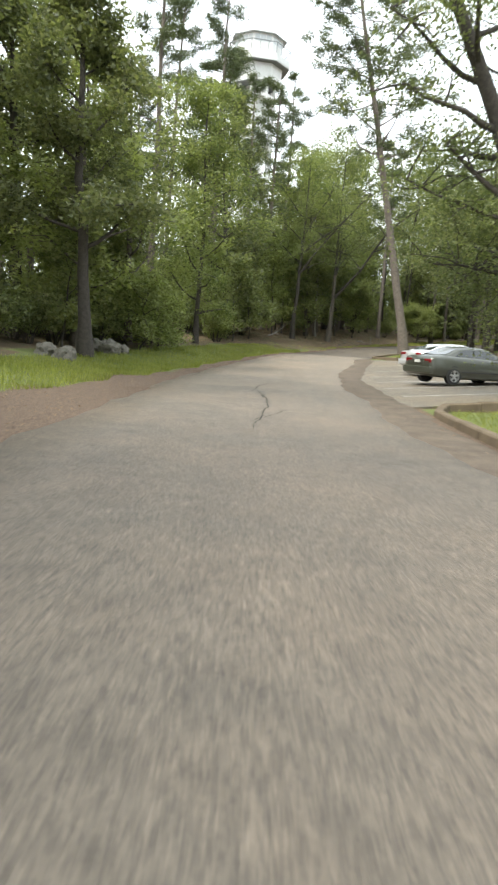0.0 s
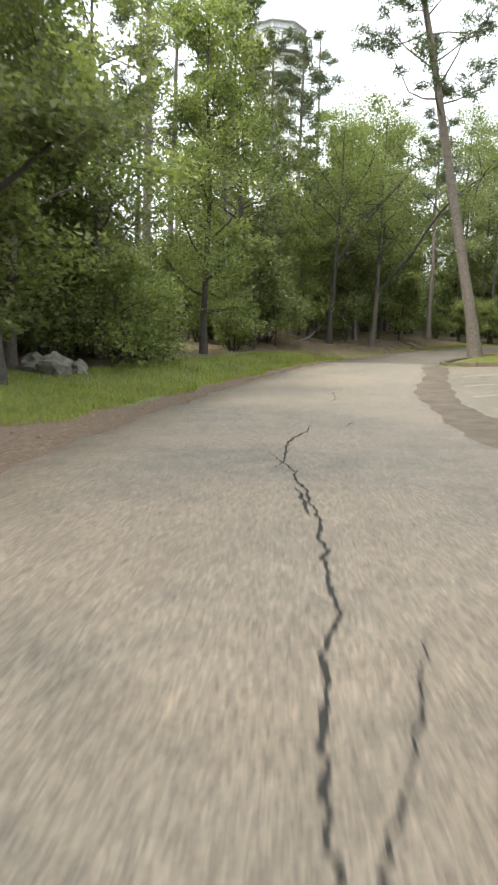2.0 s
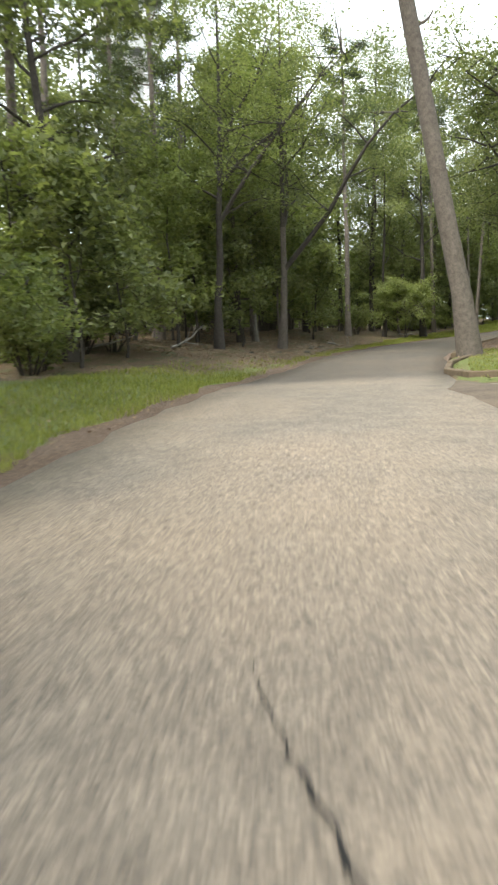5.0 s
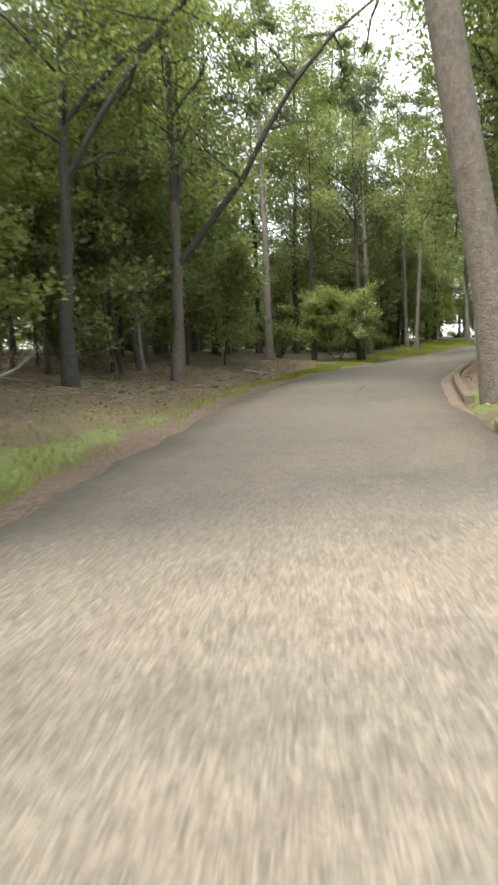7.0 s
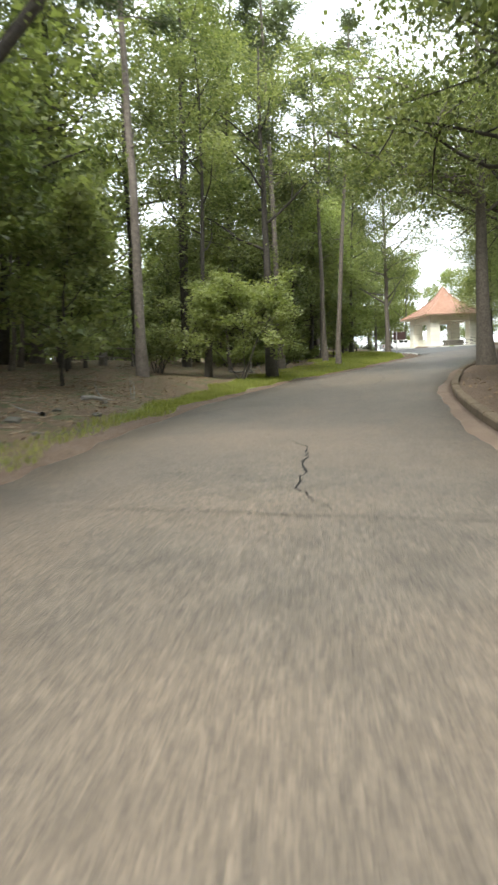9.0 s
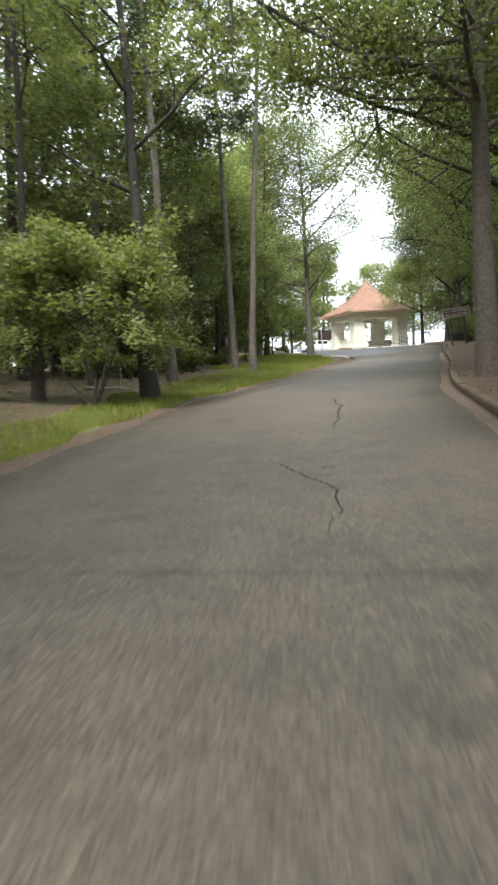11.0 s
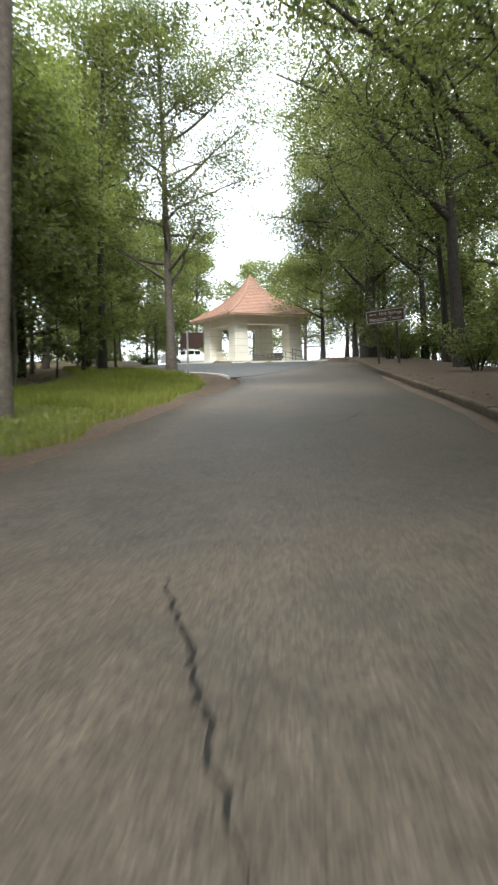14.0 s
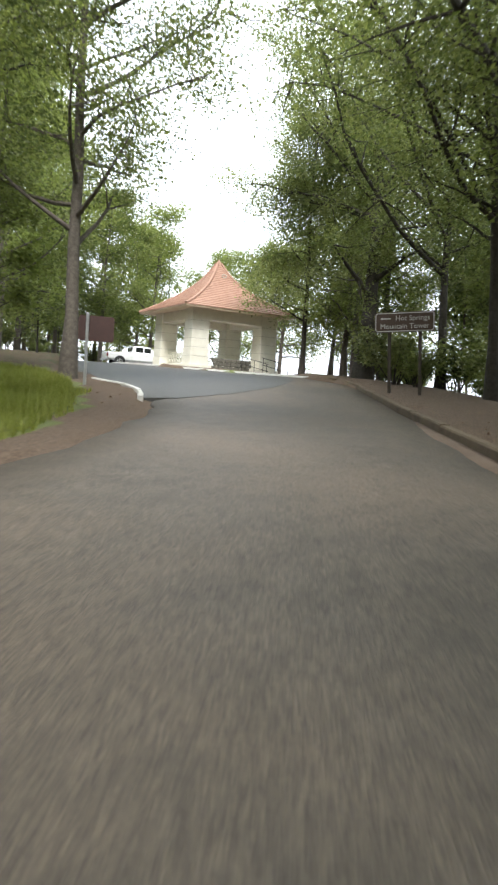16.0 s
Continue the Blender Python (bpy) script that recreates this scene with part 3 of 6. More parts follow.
def pine(rng, height, radius, lean=(0, 0), crown=0.62, reach=2.6, limbs=16, per=110, leaf=0.32, bare=4, bow=0.0):
    n = 12
    t = np.linspace(0, 1, n)
    trunk = np.stack([lean[0] * t * height + bow * np.sin(t * math.pi) + np.cumsum(rng.normal(size=n)) * 0.035,
                      lean[1] * t * height + np.cumsum(rng.normal(size=n)) * 0.035, t * height - 0.25], 1)
    trunk[0, :2] = 0
    rad = radius * (1 - 0.75 * t) * (1 + 0.35 * np.exp(-t * 30))
    wood = [tube(trunk, rad, 10)]
    tips = []
    for k in range(limbs + bare):
        f = crown + (0.98 - crown) * (k - bare + rng.random()) / limbs if k >= bare else rng.uniform(0.3, crown)
        at = np.array([np.interp(f, t, trunk[:, c]) for c in range(3)])
        ang = k * 2.4 + rng.random()
        ln = reach * rng.uniform(0.6, 1.15) * (1.15 - 0.7 * max(0, f - crown) / (1 - crown)) if k >= bare else rng.uniform(0.4, 1.2)
        line = bend(rng, at, (math.cos(ang), math.sin(ang), rng.uniform(-0.05, 0.5)), ln, 5, 0.2, 0.05)
        r = max(0.018, np.interp(f, t, rad) * 0.32)
        wood.append(tube(line, np.linspace(r, r * 0.2, 6), 5))
        if k >= bare:
            tips += [line[-1], line[-2], line[-3]]
            for j in range(2):
                sl = bend(rng, line[rng.integers(2, 5)], rng.normal(size=3) * (1, 1, 0.4) + (0, 0, 0.3), ln * 0.4, 3, 0.2, 0.05)
                wood.append(tube(sl, np.linspace(r * 0.35, 0.008, 4), 4))
                tips.append(sl[-1])
    return wood, leaf_cloud(rng, np.array(tips), 0.62, per, leaf, 0.6, 0.0, 0.16)


def make_tree(name, made, bark, leaves, label, category="tree", group="woodland trees", where=None, limb_bark=None):
    root = new(name)
    wood, crown = made
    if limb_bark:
        # upper trunk and limbs take the second bark, which paints them as shaded
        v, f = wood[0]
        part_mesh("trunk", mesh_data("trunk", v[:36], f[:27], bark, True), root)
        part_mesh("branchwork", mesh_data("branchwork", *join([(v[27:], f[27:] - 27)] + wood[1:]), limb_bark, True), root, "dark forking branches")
    else:
        base = "stem" if name in ("shrub", "bush") else "trunk"
        part_mesh(base, mesh_data(base, *join(wood), bark, True), root)
    part_mesh("crown", mesh_data("crown", *crown, leaves), root)
    tagged(root, label, category, group)
    if where:
        root.matrix_basis = pose(where[0], where[1], ground_z(where[0], where[1]) - 0.05, 0, 0, where[2] if len(where) > 2 else 0)
    return root


def shrub(rng, height, spread, stems, per, leaf, clump):
    wood, tips = [], []
    for k in range(stems):
        ang = k * 2.4 + rng.random()
        out = spread * rng.uniform(0.3, 1.0)
        line = bend(rng, (0.1 * math.cos(ang), 0.1 * math.sin(ang), -0.15), (math.cos(ang) * out / height, math.sin(ang) * out / height, 1), height * rng.uniform(0.6, 1.05), 5, 0.14, 0.0)
        wood.append(tube(line, np.linspace(0.03, 0.008, 6), 5))
        tips += [line[-1], line[-2], line[-3]]
    return wood, leaf_cloud(rng, np.array(tips), clump, per, leaf, 0.75)


def rng_for(k):
    return np.random.default_rng(1000 + k)


# templates stand at their first place; copies share their meshes
OAK_LABEL = "tall broad-leaved oak with rough grey-brown bark in the woods"
SLIM_LABEL = "slender understorey tree with green leaves among the woods"
PINE_LABEL = "tall straight pine with a bare trunk and high crown"
SHRUB_LABEL = "leafy green shrub at the edge of the woods"

plan = []  # (template key, x, y, turn, scale)


def fill(seed, count, s_range, d_range, gap, keys, avoid=()):
    r = np.random.default_rng(seed)
    got, tries = 0, 0
    while got < count and tries < count * 40:
        tries += 1
        s, d = r.uniform(*s_range), r.uniform(*d_range)
        x, y = along(s, d)
        ss, dd, _ = line_coords(x, y)
        if abs(dd[0]) < min(abs(d_range[0]), abs(d_range[1])) - 0.5:
            continue
        if lot_mask(np.array([x]), np.array([y]))[0] or math.hypot(x - 64.85, y - 130.5) < 8.5:
            continue
        if 45 < x < 60 and 100 < y < 124:
            continue
        if any(math.hypot(x - a, y - b) < g for a, b, g in avoid):
            continue
        g = gap
        if any((x - p[1]) ** 2 + (y - p[2]) ** 2 < g * g for p in plan):
            continue
        plan.append((keys[r.integers(len(keys))], x, y, r.uniform(0, 360), r.uniform(0.82, 1.2)))
        got += 1


TEMPLATES = {
    "oak_a": lambda: ("oak_tree", broadleaf(rng_for(1), 17, 0.24, 0.16, 3.6, 17, per=62, leaf=0.215, clump=1.2), M_BARK, M_OAKLEAF, OAK_LABEL),
    "oak_b": lambda: ("oak_tree", broadleaf(rng_for(2), 21, 0.28, 0.25, 4.2, 18, (0.04, 0.02), per=62, leaf=0.23, clump=1.3), M_DARKBARK, M_OAKLEAF, OAK_LABEL),
    "oak_c": lambda: ("oak_tree", broadleaf(rng_for(3), 14, 0.19, 0.14, 3.0, 16, (-0.05, 0.03), per=62, leaf=0.205, clump=1.1), M_BARK, M_LIGHTLEAF, OAK_LABEL),
    "oak_d": lambda: ("oak_tree", broadleaf(rng_for(4), 19, 0.22, 0.18, 3.4, 18, (0.02, -0.05), per=62, leaf=0.215, clump=1.2), M_DARKBARK, M_DARKLEAF, OAK_LABEL),
    "far_a": lambda: ("oak_tree", broadleaf(rng_for(13), 18, 0.25, 0.12, 3.8, 13, per=24, leaf=0.42, clump=1.5, sub=2), M_BARK, M_OAKLEAF, OAK_LABEL),
    "far_b": lambda: ("oak_tree", broadleaf(rng_for(14), 21, 0.25, 0.2, 4.0, 14, (0.03, 0), per=24, leaf=0.42, clump=1.5, sub=2), M_DARKBARK, M_DARKLEAF, OAK_LABEL),
    "far_c": lambda: ("oak_tree", broadleaf(rng_for(15), 15, 0.2, 0.1, 3.4, 13, (-0.03, 0.02), per=24, leaf=0.4, clump=1.4, sub=2), M_BARK, M_LIGHTLEAF, OAK_LABEL),
    "slim_a": lambda: ("young_tree", broadleaf(rng_for(5), 8.5, 0.075, 0.22, 1.8, 11, (0.05, 0.0), per=40, leaf=0.21, clump=0.8), M_DARKBARK, M_LIGHTLEAF, SLIM_LABEL),
    "slim_b": lambda: ("young_tree", broadleaf(rng_for(6), 10.5, 0.09, 0.35, 2.0, 11, (-0.04, 0.05), per=40, leaf=0.23, clump=0.9), M_BARK, M_OAKLEAF, SLIM_LABEL),
    "slim_c": lambda: ("young_tree", broadleaf(rng_for(7), 6.0, 0.055, 0.15, 1.6, 10, (0.08, 0.06), per=40, leaf=0.19, clump=0.7), M_DARKBARK, M_OAKLEAF, SLIM_LABEL),
    "pine_a": lambda: ("pine_tree", pine(rng_for(8), 23, 0.23, (0.02, 0.01)), M_PINEBARK, M_NEEDLE, PINE_LABEL),
    "pine_b": lambda: ("pine_tree", pine(rng_for(9), 26, 0.26, (-0.02, 0.02), 0.66, 3.0, 17), M_PINEBARK, M_NEEDLE, PINE_LABEL),
    "shrub_a": lambda: ("shrub", shrub(rng_for(10), 2.2, 1.3, 9, 80, 0.15, 0.55), M_DARKBARK, M_OAKLEAF, SHRUB_LABEL),
    "shrub_b": lambda: ("shrub", shrub(rng_for(11), 1.3, 1.0, 8, 70, 0.12, 0.42), M_DARKBARK, M_LIGHTLEAF, SHRUB_LABEL),
    "shrub_c": lambda: ("shrub", shrub(rng_for(12), 3.2, 1.6, 10, 84, 0.17, 0.65), M_DARKBARK, M_DARKLEAF, SHRUB_LABEL),
}

# trees that stand out, one by one
make_tree("pine_tree", pine(rng_for(21), 27, 0.36, (-0.235, -0.11), 0.5, 5.6, 30, 150, 0.34), M_PINEBARK, M_NEEDLE,
          "leaning tall pine on a kerbed grass island", where=(11.6, 54.7))
make_tree("pine_tree", pine(rng_for(22), 24, 0.26, (-0.03, 0.0), 0.6, 3.0), M_PINEBARK, M_NEEDLE,
          "straight grey-trunked pine behind the leaning pine", where=(27.5, 71.5))
# limbs seen as silhouettes: their shade is put into a darker bark colour
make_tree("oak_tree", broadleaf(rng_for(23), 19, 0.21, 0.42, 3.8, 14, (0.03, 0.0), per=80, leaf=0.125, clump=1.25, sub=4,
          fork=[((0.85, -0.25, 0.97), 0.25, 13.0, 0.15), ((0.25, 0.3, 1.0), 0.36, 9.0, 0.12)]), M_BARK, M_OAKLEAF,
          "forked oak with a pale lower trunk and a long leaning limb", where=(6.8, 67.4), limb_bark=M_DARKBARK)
make_tree("oak_tree", broadleaf(rng_for(24), 18, 0.2, 0.34, 3.6, 14, (0.02, 0.0), per=85, leaf=0.125, clump=1.2, sub=4,
          fork=[((0.8, -0.2, 1.0), 0.36, 9.0, 0.12), ((0.95, -0.1, 0.75), 0.46, 8.0, 0.1), ((0.6, 0.3, 1.0), 0.55, 6.5, 0.09)]), M_DARKBARK, M_LIGHTLEAF,
          "dark-trunked oak at the edge of the clearing", where=(3.2, 63.2))
make_tree("young_tree", broadleaf(rng_for(25), 9, 0.09, 0.35, 1.8, 9, per=110, leaf=0.13, clump=0.8), M_GREYBARK, M_OAKLEAF,
          "thin pale-barked young tree beside the forked oak", where=(5.9, 70.4))
make_tree("oak_tree", broadleaf(rng_for(26), 17, 0.17, 0.12, 3.0, 20, per=100, leaf=0.16, clump=1.05, sub=5, wob=0.2), M_DARKBARK, M_LIGHTLEAF,
          "dense bright green tree leafed almost to the ground", where=(-3.9, 45.4))
make_tree("pine_tree", pine(rng_for(27), 27, 0.3, (0.0, 0.0), 0.55, 3.4, 20), M_PINEBARK, M_NEEDLE, PINE_LABEL, where=(-8.0, 51.7))
make_tree("oak_tree", broadleaf(rng_for(28), 15, 0.27, 0.3, 2.5, 13, (-0.06, 0.0), per=150, leaf=0.17, clump=1.0, sub=4), M_DARKBARK, M_DARKLEAF,
          "thick dark-trunked oak close to the mown verge", where=(-6.6, 27.2))
make_tree("oak_tree", broadleaf(rng_for(29), 18, 0.36, 0.25, 4.2, 14, (-0.03, 0.0), per=150, leaf=0.21, clump=1.3, sub=4), M_DARKBARK, M_DARKLEAF,
          "broad dark oak deep in shade", where=(-11.4, 33.2))
make_tree("oak_tree", broadleaf(rng_for(30), 17, 0.36, 0.3, 3.3, 19, (-0.44, 0.02), per=105, leaf=0.11, clump=0.95, sub=4,
          fork=[((0.25, 0.3, 1.0), 0.45, 6, 0.14), ((-0.5, 0.7, 0.0), 0.24, 4.2, 0.08), ((-0.6, 0.3, 0.05), 0.32, 4.0, 0.08), ((-0.1, 0.9, -0.1), 0.3, 4.5, 0.08), ((0.3, 0.9, 0.1), 0.22, 4.0, 0.07)]), M_DARKBARK, M_OAKLEAF,
          "dark leaning oak on the kerbed lawn by the parking bays", where=(9.0, 19.2, 0))
make_tree("pine_tree", pine(rng_for(31), 22, 0.22, (0.0, 0.0), 0.6, 2.6), M_PINEBARK, M_NEEDLE, PINE_LABEL, where=(14.1, 81.9))
make_tree("oak_tree", broadleaf(rng_for(32), 16, 0.15, 0.4, 2.8, 12, per=85, leaf=0.14), M_DARKBARK, M_OAKLEAF, OAK_LABEL, where=(17.8, 85.0))
make_tree("oak_tree", broadleaf(rng_for(33), 17, 0.24, 0.35, 3.4, 12, (0.01, 0), per=90, leaf=0.135, clump=1.2), M_DARKBARK, M_OAKLEAF,
          "dark straight-trunked oak beside a bright bush", where=(21.2, 85.4))
make_tree("bush", broadleaf(rng_for(34), 3.9, 0.05, 0.55, 2.6, 20, per=70, leaf=0.13, clump=0.5, sub=5, fork=[((0.5, 0.3, 1.0), 0.06, 3.4, 0.035), ((-0.6, 0.1, 1.0), 0.05, 3.2, 0.035), ((0.1, -0.6, 1.0), 0.05, 3.0, 0.03)], low=0.75), M_DARKBARK, M_LIGHTLEAF,
          "spreading bright green bush on several thin stems", "bush", where=(19.0, 83.5))
make_tree("pine_tree", pine(rng_for(35), 21, 0.17, (-0.015, 0.01), 0.5, 2.9, 20, 100), M_PINEBARK, M_NEEDLE,
          "one of two slim pines standing close together", where=(30.3, 97.4))
make_tree("pine_tree", pine(rng_for(36), 22, 0.17, (0.05, -0.036), 0.56, 2.8, 18, 90), M_PINEBARK, M_NEEDLE,
          "one of two slim pines standing close together", where=(29.7, 94.5))
make_tree("pine_tree", pine(rng_for(37), 23, 0.19, (-0.02, 0.0), 0.6, 2.8), M_PINEBARK, M_NEEDLE, PINE_LABEL, where=(24.4, 91.5))
make_tree("oak_tree", broadleaf(rng_for(38), 18, 0.33, 0.38, 4.9, 15, (-0.02, -0.02), per=140, leaf=0.145, clump=1.35, sub=4,
          fork=[((-0.8, 0.55, 0.4), 0.48, 7.0, 0.12), ((-0.45, 0.9, 0.3), 0.55, 7.5, 0.11), ((-0.9, 0.0, 0.35), 0.62, 7.0, 0.1), ((-0.7, -0.6, 0.3), 0.45, 6.5, 0.1),
                ((-0.25, 0.95, 0.3), 0.46, 7.0, 0.08)]), M_BARK, M_OAKLEAF,
          "stout oak on the dirt verge behind the kerb", where=(28.9, 79.4))
ARCH = [(40.3, 86.2, -0.12, 0.05, 18, 0.25, 0.8), (46.6, 92.4, -0.14, 0.04, 19, 0.27, 1.0), (50.6, 98.6, -0.08, 0.02, 19, 0.30, 0.9),
        (56.2, 103.4, -0.10, 0.0, 19, 0.2, 1.05), (57.4, 99.6, 0.02, 0.0, 20, 0.2, 0.6), (60.4, 105.2, -0.06, 0.02, 19, 0.23, 1.15),
        (35.2, 81.6, -0.05, 0.03, 19, 0.26, 0.9), (63.8, 110.6, -0.06, 0.0, 18, 0.24, 1.15)]
for k, (x, y, lx, ly, h, r, arm) in enumerate(ARCH):
    make_tree("oak_tree", broadleaf(rng_for(40 + k), h, r, 0.3, 3.8, 13, (lx, ly), per=158 if y < 95 else 112, leaf=0.138, clump=1.6, sub=4,
              fork=[((-0.9, 0.35, 0.6), 0.36, 10.5 * arm, r * 0.6), ((-0.85, 0.0, 0.75), 0.46, 10 * arm, r * 0.5),
                    ((-0.55, 0.7, 0.75), 0.5, 9 * arm, r * 0.45), ((-0.9, -0.25, 0.6), 0.56, 9 * arm, r * 0.4)]), M_DARKBARK, M_OAKLEAF,
              "dark oak arching its limbs over the drive", where=(x, y))

make_tree("oak_tree", broadleaf(rng_for(51), 20, 0.5, 0.18, 4.2, 16, per=200, leaf=0.145, clump=1.35, sub=4,
          fork=[((-0.85, 0.1, 0.75), 0.6, 8.0, 0.13), ((-0.74, 0.5, 0.6), 0.55, 7.5, 0.14), ((-0.6, 0.7, 0.5), 0.5, 7.0, 0.14), ((-0.7, 0.6, 0.8), 0.68, 6.5, 0.1), ((-0.5, 0.2, 1.0), 0.8, 5.0, 0.08)]), M_DARKBARK, M_OAKLEAF,
          "stout vine-clad oak at the bend of the kerb", where=(64.7, 116.4))
make_tree("oak_tree", broadleaf(rng_for(52), 16, 0.17, 0.2, 3.4, 30, (-0.02, 0), per=200, leaf=0.145, clump=1.2), M_DARKBARK, M_OAKLEAF,
          "slim oak whose leaves hang before the pavilion", where=(64.8, 121.4))
make_tree("oak_tree", broadleaf(rng_for(53), 20, 0.24, 0.22, 3.9, 26, per=185, leaf=0.125, clump=1.4,
          fork=[((0.9, 0.2, 0.7), 0.5, 7.5, 0.1), ((0.9, -0.3, 0.8), 0.62, 7.0, 0.09), ((0.6, -0.7, 0.8), 0.7, 6.0, 0.08)]), M_BARK, M_OAKLEAF,
          "straight oak on the grassy bank", where=(44.3, 111.6))
for k, (x, y) in enumerate([(-8.0, 38.6), (-10.2, 36.9), (-7.2, 42.2), (-10.4, 41.2)]):
    make_tree("shrub", broadleaf(rng_for(130 + k), 5.6 - 0.4 * k, 0.06, 0.06, 2.0, 16, per=85, leaf=0.15, clump=0.65, sub=4), M_DARKBARK, M_LIGHTLEAF if k < 3 else M_OAKLEAF,
              "tall light green thicket shrub behind the mown verge", "shrub", "woodland shrubs", where=(x, y))
for k, (x, y, h) in enumerate([(20.0, 61.5, 18), (23.2, 67.5, 19)]):
    make_tree("oak_tree", broadleaf(rng_for(56 + k), h, 0.25, 0.26, 4.6, 17, (-0.03, 0.0), per=120, leaf=0.16, clump=1.3, sub=4,
              fork=[((-0.95, 0.1, 0.5), 0.34, 6.5, 0.13), ((-0.9, -0.2, 0.7), 0.5, 6.5, 0.11), ((-0.8, 0.5, 0.6), 0.62, 6.0, 0.1)]), M_DARKBARK, M_OAKLEAF,
              "leafy oak spreading its limbs towards the drive", where=(x, y))
for k, (x, y, h) in enumerate([(-1.5, 74, 25), (2.2, 80, 27), (0.4, 69, 23), (-4.5, 57.5, 26), (-8.5, 61, 27)]):
    make_tree("pine_tree", pine(rng_for(60 + k), h, 0.24, (0.01 * k, 0), 0.45, 3.4, 22), M_PINEBARK, M_NEEDLE,
              "tall dark pine standing before the far tower", where=(x, y))
END_OAKS = [(37.2, 113.5, 14, 0.14, 1), (41.0, 120.0, 17, 0.14, 1), (45.2, 121.5, 15, 0.15, 1), (48.2, 128.5, 22, 0.18, 1), (51.0, 135.5, 23, 0.19, 1),
            (54.6, 141.0, 23, 0.2, 1), (58.5, 147.5, 22, 0.22, 0), (61.5, 156.0, 21, 0.22, 0), (66.0, 160.5, 20, 0.22, 1), (71.0, 160.0, 21, 0.22, 0), (75.5, 158.5, 17, 0.22, 1),
            (69.5, 146.5, 16, 0.2, 1), (65.0, 147.5, 17, 0.2, 1), (80.0, 149.0, 14, 0.2, 1), (79.5, 141.5, 12.5, 0.2, 0), (47.0, 150.0, 15, 0.2, 0), (76.0, 135.5, 12.5, 0.19, 1), (80.0, 130.0, 13, 0.19, 0), (68.0, 117.8, 18, 0.17, 1), (66.9, 119.8, 18, 0.16, 1), (66.0, 118.2, 17, 0.16, 1), (62.6, 151.8, 22, 0.2, 1),
            (71.5, 121.5, 18, 0.17, 1), (73.5, 127.0, 15, 0.18, 1), (76.0, 119.0, 17, 0.18, 0), (69.0, 111.0, 19, 0.17, 1), (73.0, 113.5, 18, 0.18, 0)]
for k, (x, y, h, leaf, light) in enumerate(END_OAKS):
    make_tree("oak_tree", broadleaf(rng_for(70 + k), h, 0.2, 0.16, 4.0, 17, (0.04, -0.02), per=105, leaf=leaf * 0.95, clump=1.35, sub=4), M_BARK, M_LIGHTLEAF if light else M_OAKLEAF,
              "tall leafy oak near the end of the drive", where=(x, y))
TALL = [(36.0, 110.5, 13), (41.0, 112.8, 20), (20.6, 98.4, 25), (27.0, 99.0, 25), (31.0, 104.2, 15), (42.0, 116.5, 20), (22.5, 94.8, 26), (18.8, 91.8, 26), (34.2, 107.6, 14), (24.8, 101.5, 24)]
for k, (x, y, h) in enumerate(TALL):
    make_tree("oak_tree", broadleaf(rng_for(110 + k), h, 0.2, 0.48, 3.8, 16, (0.03, -0.01), per=74, leaf=0.17, clump=1.3, sub=4), M_DARKBARK, M_OAKLEAF if k % 2 else M_LIGHTLEAF,
              "very tall oak rising above the other woodland trees", where=(x, y))
for k, (x, y, h) in enumerate([(9.0, 86.0, 21), (11.4, 84.5, 22), (5.4, 80.5, 21), (16.2, 93.0, 22)]):
    make_tree("oak_tree", broadleaf(rng_for(150 + k), h, 0.2, 0.36, 3.6, 17, (0.01, 0.0), per=66, leaf=0.18, clump=1.25, sub=4), M_DARKBARK, M_OAKLEAF if k % 2 else M_LIGHTLEAF,
              "tall leafy oak with a slim dark trunk", where=(x, y))
for k, (x, y, h) in enumerate([(15.5, 64.8, 15), (17.6, 71.0, 17)]):
    make_tree("oak_tree", broadleaf(rng_for(156 + k), h, 0.18, 0.3, 3.4, 16, (-0.02, 0.0), per=80, leaf=0.14, clump=1.15, sub=4), M_DARKBARK, M_OAKLEAF,
              "leafy oak behind the kerbed grass island", where=(x + 3.4, y - 2.6))
for k, (x, y) in enumerate([(-5.9, 35.6), (-6.6, 37.4), (-5.6, 38.8)]):
    make_tree("shrub", broadleaf(rng_for(140 + k), 4.0 - 0.6 * k, 0.045, 0.1, 1.8, 11, per=44, leaf=0.15, clump=0.75, sub=4, wob=0.3), M_DARKBARK, M_LIGHTLEAF,
              "bright leafy sapling thicket at the edge of the verge", "shrub", "woodland shrubs", where=(x, y))
for k, (x, y, h) in enumerate([(26.2, 97.2, 15), (28.2, 102.0, 16), (32.0, 107.0, 12), (23.4, 99.5, 17)]):
    make_tree("oak_tree", broadleaf(rng_for(160 + k), h, 0.15, 0.2, 3.2, 18, (0.02, 0.0), per=66, leaf=0.17, clump=1.2, sub=4), M_DARKBARK, M_OAKLEAF if k % 2 else M_DARKLEAF,
              "leafy oak filling the woods behind the slim pines", where=(x, y))
KEY = [(-9.5, 50, 5.5), (-13, 58, 5.0), (11.6, 54.7, 2.5), (6.9, 67, 2.2), (3.2, 63.2, 2), (-3.9, 45.4, 3), (-6.6, 27.2, 3.5), (-6.6, 31.6, 2.0), (-11.4, 33.2, 2.5), (9.0, 19.2, 4), (14.1, 81.9, 2),
       (21.2, 85.4, 2), (18.6, 83.6, 3), (29.8, 96.3, 2.5), (23.9, 91, 2), (28.9, 79.4, 3), (47, 92.2, 2), (44.3, 111.6, 2), (53.9, 105.4, 3.2), (32.5, 100.1, 4.5), (37, 104, 3), (12.5, 90.0, 1.2), (9, 88.9, 1.2), (16, 90.6, 1.2)]

